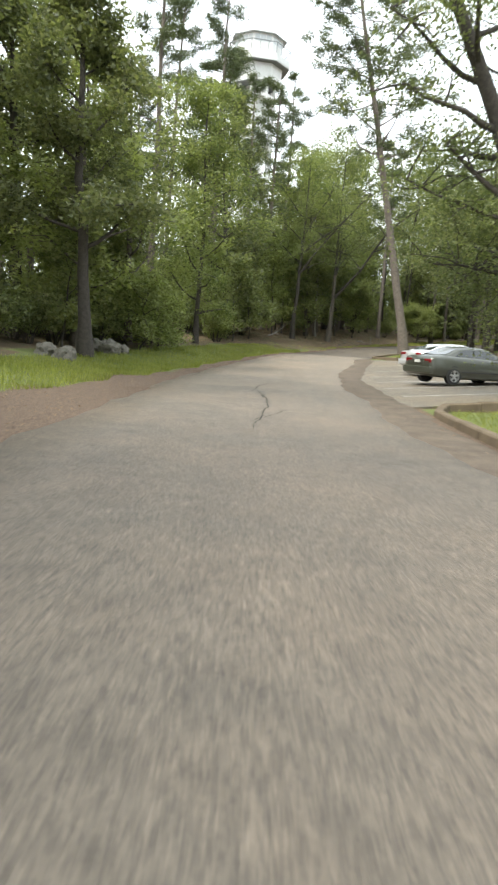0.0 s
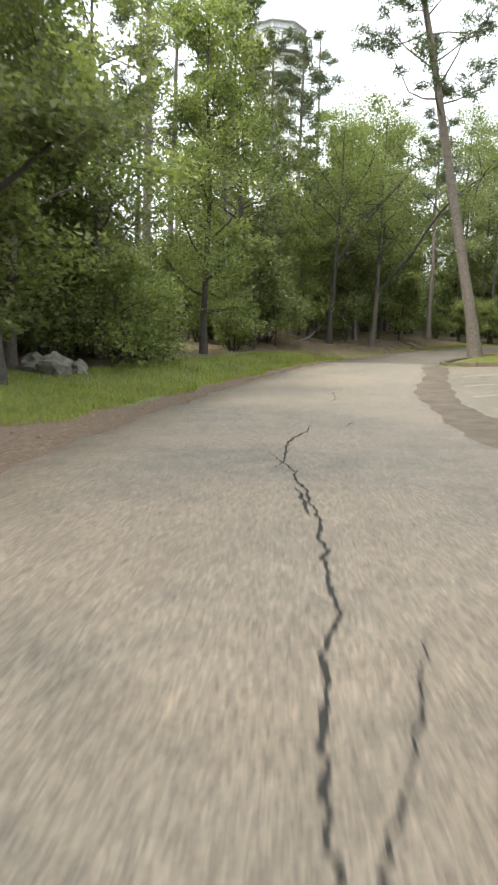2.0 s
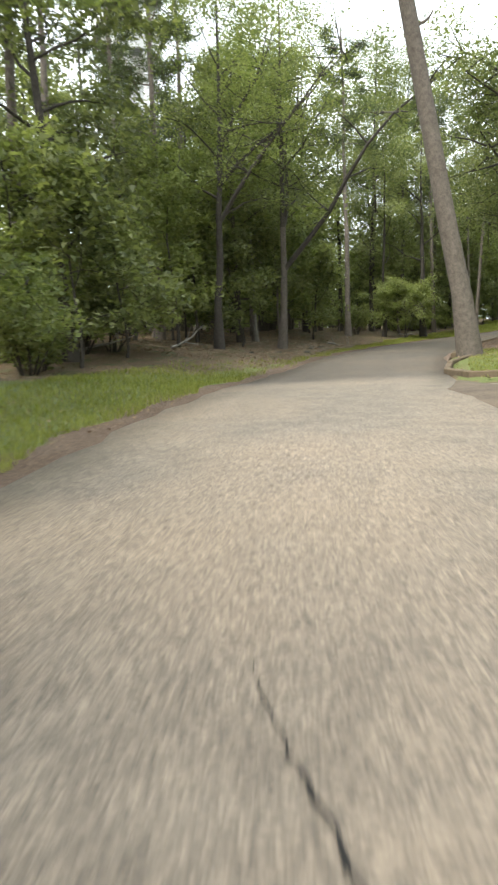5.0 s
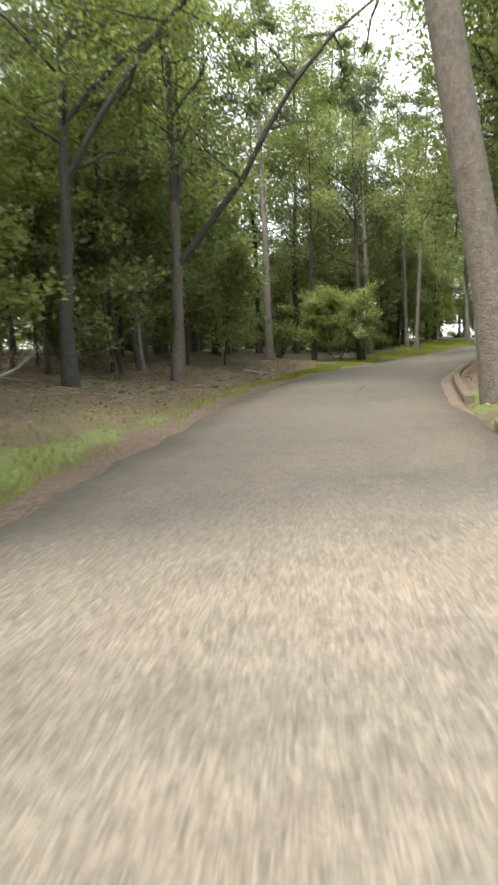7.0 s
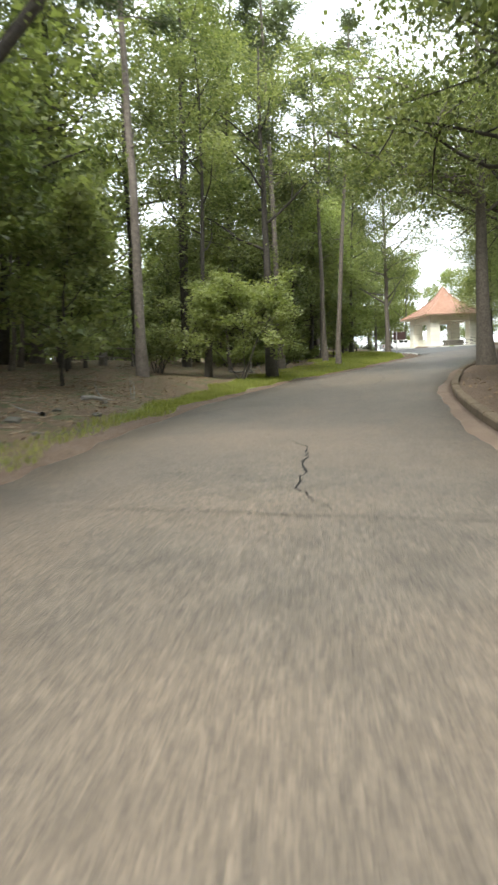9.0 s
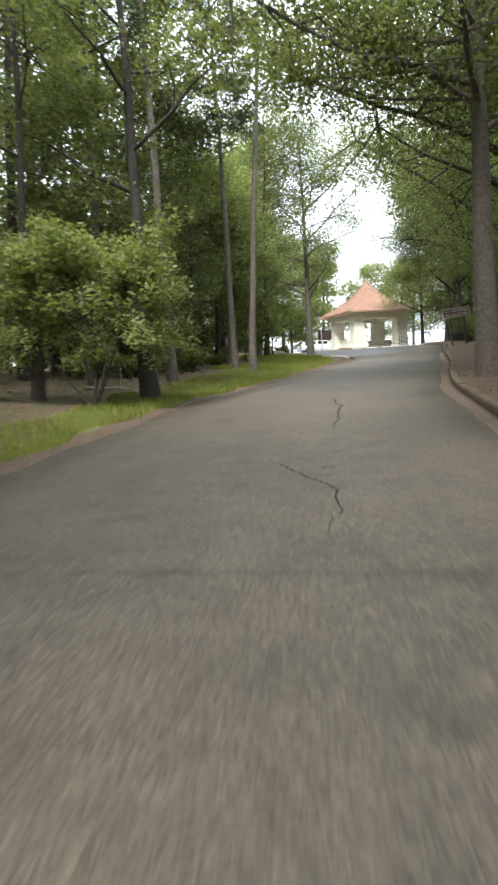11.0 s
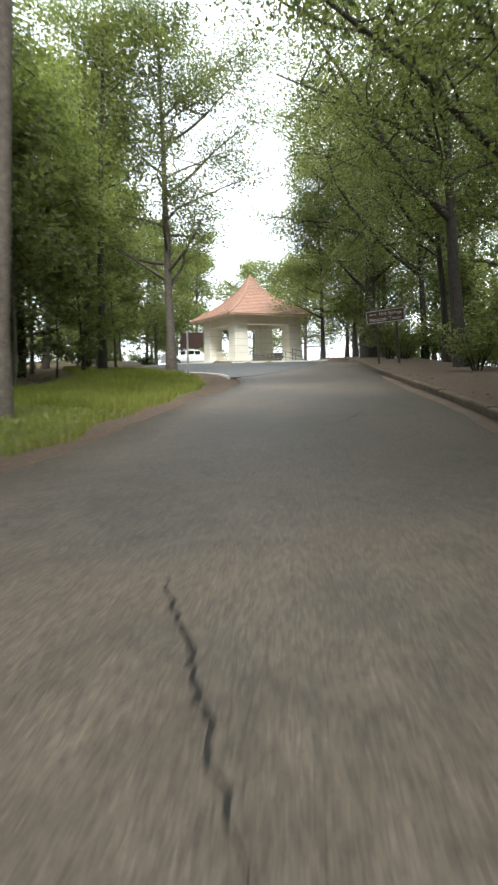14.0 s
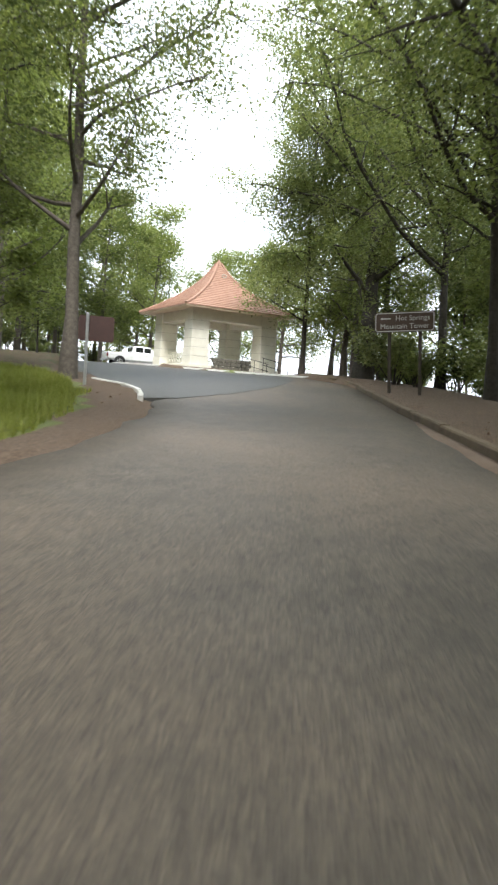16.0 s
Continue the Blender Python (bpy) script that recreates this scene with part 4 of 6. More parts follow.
# woods that close the place on both sides of the drive
BIG = ["oak_a", "oak_b", "oak_c", "oak_d", "oak_a", "oak_d", "pine_a", "pine_b"]
MID = ["slim_a", "slim_b", "slim_c", "slim_b"]
LOW = ["shrub_a", "shrub_b", "shrub_c"]
FAR = ["far_a", "far_b", "far_c", "pine_a"]
fill(1, 44, (20, 101), (-26, -9.0), 3.3, BIG + MID, KEY)
fill(2, 38, (-5, 150), (-46, -24), 4.2, FAR, KEY)
fill(3, 52, (20, 116), (-22, -8.5), 1.6, MID + LOW, KEY)
fill(17, 20, (54, 84), (-19, -8.4), 1.7, ["slim_a", "slim_c", "slim_b", "slim_c"], KEY)
fill(12, 28, (24, 56), (-13.5, -8.2), 1.4, ["shrub_a", "shrub_b", "shrub_c", "slim_c", "shrub_a"], KEY)
fill(13, 30, (98, 128), (-24, -9.5), 1.5, ["shrub_a", "shrub_c", "slim_c", "slim_a", "slim_b"], KEY)
fill(4, 28, (52, 98), (7.5, 26), 2.8, BIG[:6] + MID, KEY)
fill(16, 7, (98, 132), (9.5, 26), 3.4, ["oak_c", "slim_a", "slim_b", "oak_a"], KEY)
fill(5, 16, (46, 92), (22, 44), 4.2, FAR[:3], KEY)
fill(6, 30, (64, 140), (8.0, 16), 1.5, LOW + MID, KEY)
fill(7, 12, (-12, 40), (22, 36), 4.5, FAR, KEY)
fill(8, 12, (-14, 22), (-24, -11), 4.5, FAR, KEY)
fill(9, 26, (114, 205), (-60, -15), 4.0, FAR[:3] + MID, KEY)
fill(10, 10, (150, 210), (10, 60), 6.0, FAR[:3], KEY)
fill(14, 30, (138, 188), (-36, -8), 1.7, LOW + MID, KEY)
fill(15, 18, (-5, 80), (38, 75), 5.5, FAR[:3], KEY)
fill(11, 16, (112, 150), (5.6, 9.5), 1.7, LOW, KEY)
fill(18, 9, (94, 116), (-12, -8.4), 1.5, ["shrub_b", "slim_c", "shrub_b"], KEY)

ready = {}
for key, x, y, turn, size in plan:
    z = ground_z(x, y) - 0.06
    if key not in ready:
        name, made, bark, leaves, label = TEMPLATES[key]()
        ready[key] = make_tree(name, made, bark, leaves, label, "shrub" if name == "shrub" else "tree",
                               "woodland shrubs" if name == "shrub" else "woodland trees", (x, y, turn))
    else:
        ob = copy_thing(ready[key], pose(x, y, z, 0, 0, turn))
        ob.scale = (size, size, size * (0.92 + 0.16 * ((x * 7.3) % 1)))


def far_woods():
    """The woods beyond the nearer trees: many trunks, and leaves from the ground to the treetops."""
    r = np.random.default_rng(77)
    chunks, wood = [], []

    def one(x, y, h, m, wide, leaf, low):
        z = ground_z(x, y)
        wood.append(tube([(x, y, z - 0.3), (x + 0.2, y, z + h * 0.5), (x, y + 0.2, z + h)], [0.2, 0.13, 0.03], 5))
        c = np.stack([x + r.normal(size=m) * wide, y + r.normal(size=m) * wide, z + h * r.uniform(low, 1.0, m)], 1)
        chunks.append(leaf_cloud(r, c, 1.5, 22, leaf))

    for k in range(210):
        a = r.uniform(0, 2 * math.pi)
        rr = r.uniform(72, 125)
        x, y = 18 + rr * math.cos(a), 60 + rr * 1.15 * math.sin(a)
        if (x > 45 and y > 85 and k % 9) or lot_mask(np.array([x]), np.array([y]))[0] or math.hypot(x - 64, y - 130) < 9:
            continue
        one(x, y, r.uniform(11, 19), 30, 2.2, 0.6, 0.05)
    for k in range(230):
        left = k < 150
        s = r.uniform(10, 150) if left else r.uniform(50, 88)
        d = -r.uniform(26, 62) if left else r.uniform(22, 58)
        x, y = along(s, d)
        one(x, y, r.uniform(4, 10), 22, 1.9, 0.5, 0.04)
    root = new("distant_woods")
    part_mesh("trunk", mesh_data("trunk", *join(wood), M_DARKBARK, True), root, kind="stuff")
    part_mesh("foliage", mesh_data("foliage", *join(chunks), M_OAKLEAF), root, kind="stuff")
    tagged(root, "deep green woods closing the view on all sides", "woods", kind="stuff")


far_woods()


# ================= the pavilion =================
def pavilion():
    root = new("pavilion")
    half, cw, ch = 2.62, 0.62, 3.75
    part("floor_slab", boxed(-half - 0.8, -half - 0.8, -0.5, half + 0.8, half + 0.8, 0.06, 0.02), M_STONE, root)
    for sx in (-1, 1):
        for sy in (-1, 1):
            x, y = sx * half, sy * half
            column = part("column", boxed(x - cw + 0.03, y - cw + 0.03, 0.05, x + cw - 0.03, y + cw - 0.03, ch), M_STONEDARK, root, "square pier of pale limestone blocks")
            for z0, z1, w in ((0.05, 0.60, cw + 0.05), (0.62, 1.18, cw + 0.03), (1.20, 1.76, cw + 0.015), (1.78, 2.34, cw), (2.36, 2.92, cw), (2.94, ch, cw)):
                part("stone_block", boxed(x - w, y - w, z0, x + w, y + w, z1, 0.015), M_STONE, column)

    for k in range(4):
        m = pose(0, 0, 0, 0, 0, 90 * k)
        bm = box(bmesh.new(), -half + cw, half - 0.42, ch - 0.72, half - cw, half + 0.52, ch - 0.035, 0.02, m)
        part("beam", bm, M_STONE, root)
    part("soffit", boxed(-4.02, -4.02, ch - 0.03, 4.02, 4.02, ch + 0.012, 0.01), M_SOFFIT, root, "pale boarded soffit")
    for k in range(4):
        m = pose(0, 0, 0, 0, 0, 90 * k)
        part("fascia", box(bmesh.new(), -4.16, -4.16, ch - 0.07, 4.04, -4.04, ch + 0.06, 0.01, m), M_SOFFIT, root)
    # concave pyramid roof of overlapping tile courses
    e, top, n = 4.05, 3.6, 24
    roof = new("roof")
    roof.parent = root
    tagged(roof, label="flared red clay tile roof")

    def prof(t):
        return e * (0.62 * (1 - t) ** 2.3 + 0.38 * (1 - t) ** 0.95) + 0.10, ch + 0.02 + top * t

    bm = bmesh.new()
    rings = []
    for k in range(n + 1):
        r, z = prof(k / n)
        rings.append([bm.verts.new((sx * r, sy * r, z)) for sx, sy in ((-1, -1), (1, -1), (1, 1), (-1, 1))])
    for a, b in zip(rings, rings[1:]):
        for j in range(4):
            bm.faces.new((a[j], a[(j + 1) % 4], b[(j + 1) % 4], b[j]))
    bm.faces.new(rings[-1])
    bm.faces.new(list(reversed(rings[0])))
    part("roof_deck", bm, M_TILE, roof)
    for k in range(n):
        r0, z0 = prof(k / n)
        r1, z1 = prof((k + 1) / n)
        bm = bmesh.new()
        for j in range(4):
            m = pose(0, 0, 0, 0, 0, 90 * j)
            lo, hi = r0 + 0.05, r1 + 0.02
            vs = [bm.verts.new(m @ Vector(c)) for c in ((-lo, -lo, z0 + 0.0), (lo, -lo, z0 + 0.0), (hi, -hi, z1 + 0.03), (-hi, -hi, z1 + 0.03),
                                                       (-lo, -lo, z0 + 0.075), (lo, -lo, z0 + 0.075))]
            bm.faces.new((vs[0], vs[1], vs[5], vs[4]))
            bm.faces.new((vs[4], vs[5], vs[2], vs[3]))
        part("tile_course", bm, M_TILE, roof)
    for j in range(4):
        line = [Vector((-prof(t)[0] - 0.03, -prof(t)[0] - 0.03, prof(t)[1] + 0.07)) for t in np.linspace(0, 1, 12)]
        v, f = tube([pose(0, 0, 0, 0, 0, 90 * j) @ p for p in line], [0.09] * 12, 7)
        part_mesh("hip_ridge", mesh_data("hip_ridge", v, f, M_TILE, True), roof)
    bm = bmesh.new()
    bmesh.ops.create_cone(bm, cap_ends=True, segments=10, radius1=0.2, radius2=0.06, depth=0.35, matrix=pose(0, 0, ch + top + 0.15))
    part("finial", bm, M_TILE, root)
    ring = [(0.17 * math.cos(a), 0, 0.11 * math.sin(a)) for a in np.linspace(0, 2 * math.pi, 17)]
    v, f = tube(ring, [0.035] * 17, 6)
    part_mesh("roof_vent", mesh_data("roof_vent", v + np.array([0.1, -prof(0.72)[0] - 0.1, prof(0.72)[1] + 0.1]), f, M_STONEDARK, True), root, "small pale ring vent near the apex")
    # lattice rails between the columns of the rear and left sides
    for side, (a, b) in enumerate((((-half, -half + cw), (-half, half - cw)), ((-half + cw, half), (half - cw, half)))):
        bm = bmesh.new()
        pa, pb = Vector((*a, 0.06)), Vector((*b, 0.06))
        d = pb - pa
        for z in (0.12, 0.85):
            mid = (pa + pb) / 2
            lx, ly = abs(d.x) / 2 + 0.03, abs(d.y) / 2 + 0.03
            box(bm, mid.x - max(lx, 0.05), mid.y - max(ly, 0.05), z, mid.x + max(lx, 0.05), mid.y + max(ly, 0.05), z + 0.07)
        cells = 9
        for k in range(cells):
            for flip in (0, 1):
                p = pa + d * ((k + flip) / cells)
                q = pa + d * ((k + 1 - flip) / cells)
                v, f = tube([(p.x, p.y, 0.18), (q.x, q.y, 0.86)], [0.045, 0.045], 4)
                vs = [bm.verts.new(c) for c in v]
                for g in f:
                    bm.faces.new([vs[i] for i in g])
        part("lattice_rail", bm, M_STONE, root, "white cross-lattice balustrade")
    root.matrix_basis = pose(64.6, 130.2, 6.74, 0, 0, -11.5)
    return tagged(root, "open square stone pavilion with a flared red tile roof", "pavilion")


pavilion()


def rubble_wall():
    root = new("stone_wall")
    r = np.random.default_rng(5)
    for row in range(3):
        x = -1.15 + 0.12 * (row % 2)
        while x < 1.15:
            w = r.uniform(0.24, 0.42)
            bm = boxed(x, -0.2 + r.uniform(-0.03, 0.03), 0.24 * row, x + w - 0.02, 0.2 + r.uniform(-0.03, 0.03), 0.24 * row + 0.23, 0.05)
            part("stone", bm, M_RUBBLE, root)
            x += w
    root.matrix_basis = pose(62.15, 125.3, ground_z(62.15, 125.3) - 0.02, 0, 0, -22)
    tagged(root, "low rubble stone wall by the pavilion steps", "wall")


rubble_wall()


def handrail(x, y, turn, rise):
    root = new("handrail")
    for k in range(3):
        v, f = tube([(k * 0.8, 0, -0.1 - rise * k * 0.4), (k * 0.8, 0, 0.95 - rise * k * 0.4)], [0.022, 0.022], 7)
        part_mesh("post", mesh_data("post", v, f, M_BLACKMETAL, True), root)
    for h in (0.95, 0.5):
        v, f = tube([(-0.1, 0, h), (1.7, 0, h - rise * 0.85)], [0.02, 0.02], 7)
        part_mesh("rail", mesh_data("rail", v, f, M_BLACKMETAL, True), root)
    root.matrix_basis = pose(x, y, ground_z(x, y), 0, 0, turn)
    return tagged(root, "black iron stair handrail beside the pavilion", "handrail", "stair handrails")


handrail(62.7, 124.7, -42, 0.5)
handrail(63.9, 124.0, -42, 0.5)


# ================= kerbs =================
def kerb(name, pts, mat, label, height=0.16, width=0.2, base=None, piece=1.5):
    """A kerb of separate rounded stones set end to end along a line."""
    pts = np.array(pts, float)
    ln = np.r_[0, np.cumsum(np.linalg.norm(np.diff(pts, axis=0), axis=1))]
    root = new(name)
    n = max(1, int(ln[-1] / piece))
    cut = np.linspace(0, ln[-1], n + 1)
    rr = np.random.default_rng(len(pts) + n)
    for a, b in zip(cut, cut[1:]):
        sub = np.linspace(a + 0.012, b - 0.012, 4)
        q = np.stack([np.interp(sub, ln, pts[:, k]) for k in range(2)], 1)
        t = np.gradient(q, axis=0)
        t /= np.linalg.norm(t, axis=1)[:, None]
        nn = np.stack([t[:, 1], -t[:, 0]], 1)
        _, _, zz = line_coords(q[:, 0], q[:, 1])
        s_, d_, _ = line_coords(q[:, 0], q[:, 1])
        zz = zz + np.where((s_ < 48) & (d_ > 3), 0.05 * (d_ - 3), 0)
        hgt = height + rr.uniform(-0.012, 0.012)
        prof = [(-0.5, -0.25), (-0.5, hgt - 0.03), (-0.38, hgt), (0.38, hgt), (0.5, hgt - 0.03), (0.5, -0.25)]
        v, f = [], []
        for k in range(len(q)):
            for o, h in prof:
                v.append((*(q[k] + nn[k] * o * width), zz[k] + h))
        m = len(prof)
        for k in range(len(q) - 1):
            for j in range(m - 1):
                f.append((k * m + j, k * m + j + 1, (k + 1) * m + j + 1, (k + 1) * m + j))
        f.append(tuple(range(m)))
        f.append(tuple(reversed(range((len(q) - 1) * m, len(q) * m))))
        part_mesh("kerb_stone", mesh_data("kerb_stone", v, f, mat), root)
    return tagged(root, label, "kerb", kind="structure")


right_kerb = [along(s, float(np.interp(s, *RIGHT_EDGE)) + 0.1) for s in np.arange(58, 119, 2.0)]
right_kerb += [(51.5, 104.4), (54.2, 107.3), (57.1, 110.1), (59.8, 113.0), (61.8, 115.6), (62.2, 117.4)]
front_kerb = [(62.2, 117.5), (61.4, 119.2), (60.0, 120.8), (58.7, 124.5), (58.0, 130), (59.0, 134.6), (66.5, 138.0), (76, 144.8)]
kerb("kerb", right_kerb, M_KERB, "dirt-stained concrete kerb along the drive")
# pale tone puts the lit face of this brown kerb into its colour
kerb("kerb", front_kerb, M_WHITEKERB, "low pale kerb in front of the pavilion", 0.1, 0.2)
island = [along(60, 5.5), along(57.5, 3.2), along(54, 2.55), along(50, 2.45), along(48, 2.9), along(47, 4.2), along(46.6, 6.5), along(46.4, 10)]
kerb("kerb", island, M_KERB, "mossy kerb round the grass island with the pine", 0.14, 0.18, piece=1.1)
lawn = [along(4, 4.0), along(8, 3.75), along(12, 3.9), along(15.5, 4.0), along(16.9, 4.5), along(17.6, 6.0), along(18.4, 9), along(19, 13), along(19.5, 19)]
kerb("kerb", lawn, M_KERB, "mossy concrete kerb round the small lawn", 0.12, 0.2)
white = [(42.9, 104.9), (43.6, 106.0), (44.4, 107.4), (45.1, 109.2), (45.5, 111.2), (45.9, 114), (47.7, 120), (52.9, 131)]
kerb("kerb", white, M_WHITEKERB, "pale painted kerb at the tip of the grass bank", 0.07, 0.14, piece=1.2)


def gutter(name, s0, s1, mat, wide0, label, rim):
    """Loose dirt heaped along the right edge of the drive, thin at its rims."""
    ss = np.arange(s0, s1, 0.4)
    wide = wide0 * (1 + 0.14 * np.sin(ss * 0.6) + 0.09 * np.sin(ss * 2.3) + 0.05 * np.sin(ss * 6.1)) * np.clip(np.minimum(ss - s0, s1 - ss) / 2.5, 0.05, 1)
    rows = []
    for f, up in ((-1.15, -0.04), (-1, 0.004), (-0.4, 0.018), (0.1, 0.022), (rim, 0.008), (rim + 0.1, -0.06)):
        q = np.array([along(s, float(np.interp(s, *RIGHT_EDGE)) + f * w) for s, w in zip(ss, wide)])
        _, d2, z2 = line_coords(q[:, 0], q[:, 1])
        re = np.interp(ss, *RIGHT_EDGE)
        lot = (ss > 15) & (ss < 47) & (d2 > re - 0.25)
        rows.append(np.c_[q, z2 + np.where(lot, 0.05 * np.maximum(d2 - 3, 0) - 0.012, -0.006 * np.abs(d2)) + up])
    n = len(rows)
    v = np.stack(rows, 1).reshape(-1, 3)
    f = [(n * k + j, n * k + j + 1, n * k + j + n + 1, n * k + j + n) for k in range(len(ss) - 1) for j in range(n - 1)]
    ob = new(name, mesh_data(name, v, f, mat, True))
    tagged(ob, label, "dirt", kind="structure")


gutter("gutter_dirt", 5, 47, M_DIRT, 0.5, "brown dirt and needles gathered along the road gutter", 1.0)
gutter("gutter_dirt", 56, 116, M_REDDIRT, 0.32, "reddish dirt washed along the foot of the kerb", 0.05)


# painted bay lines
def bay_line(s, d0, d1, slant):
    a, b = along(s, d0), along(s + slant, d1)
    pts = np.linspace(a, b, 12)
    t = (pts[-1] - pts[0]) / np.linalg.norm(pts[-1] - pts[0])
    nn = np.array([t[1], -t[0]]) * 0.055
    _, dd, zz = line_coords(pts[:, 0], pts[:, 1])
    zz = zz + 0.05 * np.maximum(dd - 3, 0) - 0.012 + 0.006
    v = np.concatenate([np.c_[pts + nn, zz], np.c_[pts - nn, zz]])
    f = [(k, k + 1, k + 13, k + 12) for k in range(11)]
    root = new("bay_line", mesh_data("bay_line", v, f, M_PAINT))
    tagged(root, "worn white painted parking bay line", "road marking", "bay lines", "structure")


for s in (20.3, 24.2, 28.0, 31.8, 35.6, 39.4):
    bay_line(s, 4.1, 9.2, 3.6)


# ================= vehicles =================
def loft(bm, sections):
    """Skin through equal-length rings of points."""
    rings = [[bm.verts.new(p) for p in sec] for sec in sections]
    n = len(rings[0])
    for a, b in zip(rings, rings[1:]):
        for j in range(n - 1):
            bm.faces.new((a[j], a[j + 1], b[j + 1], b[j]))
    return rings


def wheel(root, x, y, r, side):
    w = new("wheel")
    w.parent = root
    w.matrix_basis = pose(x, y, r)
    bm = bmesh.new()
    bmesh.ops.create_cone(bm, cap_ends=False, segments=28, radius1=r, radius2=r, depth=0.2, matrix=pose(0, 0, 0, 90))
    bmesh.ops.create_cone(bm, cap_ends=False, segments=28, radius1=r, radius2=r * 0.68, depth=0.03, matrix=pose(0, 0, 0) @ pose(0, side * 0.115, 0, 90 if side < 0 else -90))
    bmesh.ops.create_cone(bm, cap_ends=False, segments=28, radius1=r, radius2=r * 0.68, depth=0.03, matrix=pose(0, -side * 0.115, 0, -90 if side < 0 else 90))
    part("tyre", bm, M_TYRE, w, smooth=True)
    # black backing disc, added to paint the shaded gaps between the spokes
    bm = bmesh.new()
    bmesh.ops.create_cone(bm, cap_ends=True, segments=28, radius1=r * 0.7, radius2=r * 0.7, depth=0.212, matrix=pose(0, 0, 0, 90))
    part("dark_hub_back", bm, M_BLACKTRIM, w)
    bm = bmesh.new()
    lip = [(r * 0.66 * math.cos(a), side * 0.112, r * 0.66 * math.sin(a)) for a in np.linspace(0, 2 * math.pi, 29)]
    vv, ff = tube(lip, [r * 0.055] * 29, 6)
    vs = [bm.verts.new(c) for c in vv]
    for g in ff:
        bm.faces.new([vs[i] for i in g])
    for k in range(5):
        m = pose(0, side * 0.115, 0, 0, 72 * k, 0)
        box(bm, -0.034, -0.012, 0.02, 0.034, 0.012, r * 0.66, 0.006, m)
    bmesh.ops.create_cone(bm, cap_ends=True, segments=12, radius1=0.06, radius2=0.05, depth=0.05, matrix=pose(0, side * 0.125, 0, 90))
    part("rim", bm, M_RIM, w)


def sedan(name, mat, label, place, turn, coupe=0.0, lamp_low=0.0):
    """A saloon car along +x, its base at z = 0, built from lofted cross sections."""
    root = new(name)
    # x, half width at the waist, floor, waist height, top height, half width of the roof
    prof = [(-2.38, 0.62, 0.42, 0.78, 0.80, 0.60), (-2.34, 0.80, 0.32, 0.92, 0.96, 0.74), (-2.15, 0.86, 0.27, 0.97, 1.01, 0.78),
            (-1.55, 0.89, 0.23, 0.99, 1.04, 0.78), (-0.9, 0.895, 0.2, 0.97, 1.02, 0.8), (0.2, 0.895, 0.2, 0.95, 1.0, 0.8),
            (0.95, 0.89, 0.2, 0.93, 0.98, 0.8), (1.6, 0.87, 0.22, 0.86, 0.9, 0.74), (2.1, 0.82, 0.25, 0.76, 0.79, 0.66), (2.36, 0.62, 0.34, 0.62, 0.66, 0.5)]
    secs = []
    for x, w, fl, wa, tp, rw in prof:
        secs.append([(x, -w * 0.86, fl), (x, -w, fl + 0.1), (x, -w * 1.01, (fl + wa) / 2), (x, -w * 0.97, wa - 0.05), (x, -rw, tp), (x, 0, tp + 0.02),
                     (x, rw, tp), (x, w * 0.97, wa - 0.05), (x, w * 1.01, (fl + wa) / 2), (x, w, fl + 0.1), (x, w * 0.86, fl), (x, 0, fl), (x, -w * 0.86, fl)])
    bm = bmesh.new()
    rings = loft(bm, secs)
    bm.faces.new(rings[0][:-1])
    bm.faces.new(list(reversed(rings[-1][:-1])))
    bmesh.ops.remove_doubles(bm, verts=bm.verts[:], dist=0.0005)
    bmesh.ops.recalc_face_normals(bm, faces=bm.faces[:])
    part("body", bm, mat, root, smooth=True)
    # cabin: roof skin and glass
    cab = [(-1.72 - coupe * 0.25, 0.70, 1.03, 1.04), (-1.02 - coupe * 0.1, 0.60, 1.02, 1.36), (-0.45, 0.575, 1.01, 1.425), (0.1, 0.575, 1.0, 1.42), (0.42, 0.6, 1.0, 1.36), (1.22, 0.70, 0.99, 1.0)]
    bm = bmesh.new()
    secs = [[(x, -0.79, lo), (x, -w - 0.03, hi - 0.06), (x, -w + 0.06, hi - 0.005), (x, 0, hi + 0.015), (x, w - 0.06, hi - 0.005), (x, w + 0.03, hi - 0.06), (x, 0.79, lo)] for x, w, lo, hi in cab]
    rings = loft(bm, secs)
    bm.faces.new(rings[0])
    bm.faces.new(list(reversed(rings[-1])))
    bmesh.ops.recalc_face_normals(bm, faces=bm.faces[:])
    part("cabin", bm, mat, root, smooth=False)

    def pane(pname, pts, out):
        bm2 = bmesh.new()
        o = Vector(out)
        a = [bm2.verts.new(Vector(p) + o) for p in pts]
        b = [bm2.verts.new(Vector(p) - o * 0.5) for p in pts]
        bm2.faces.new(a)
        for j in range(len(pts)):
            k = (j + 1) % len(pts)
            bm2.faces.new((a[j], b[j], b[k], a[k]))
        bmesh.ops.recalc_face_normals(bm2, faces=bm2.faces[:])
        part(pname, bm2, M_GLASS, root, "dark tinted glass")

    r0, r1 = cab[0], cab[1]
    pane("rear_window", [(r0[0] + 0.1, -0.62, 1.085), (r0[0] + 0.1, 0.62, 1.085), (r1[0] - 0.02, 0.54, 1.33), (r1[0] - 0.02, -0.54, 1.33)], (-0.012, 0, 0.014))
    pane("windscreen", [(1.15, -0.64, 1.03), (1.15, 0.64, 1.03), (0.46, 0.53, 1.34), (0.46, -0.53, 1.34)], (0.012, 0, 0.016))
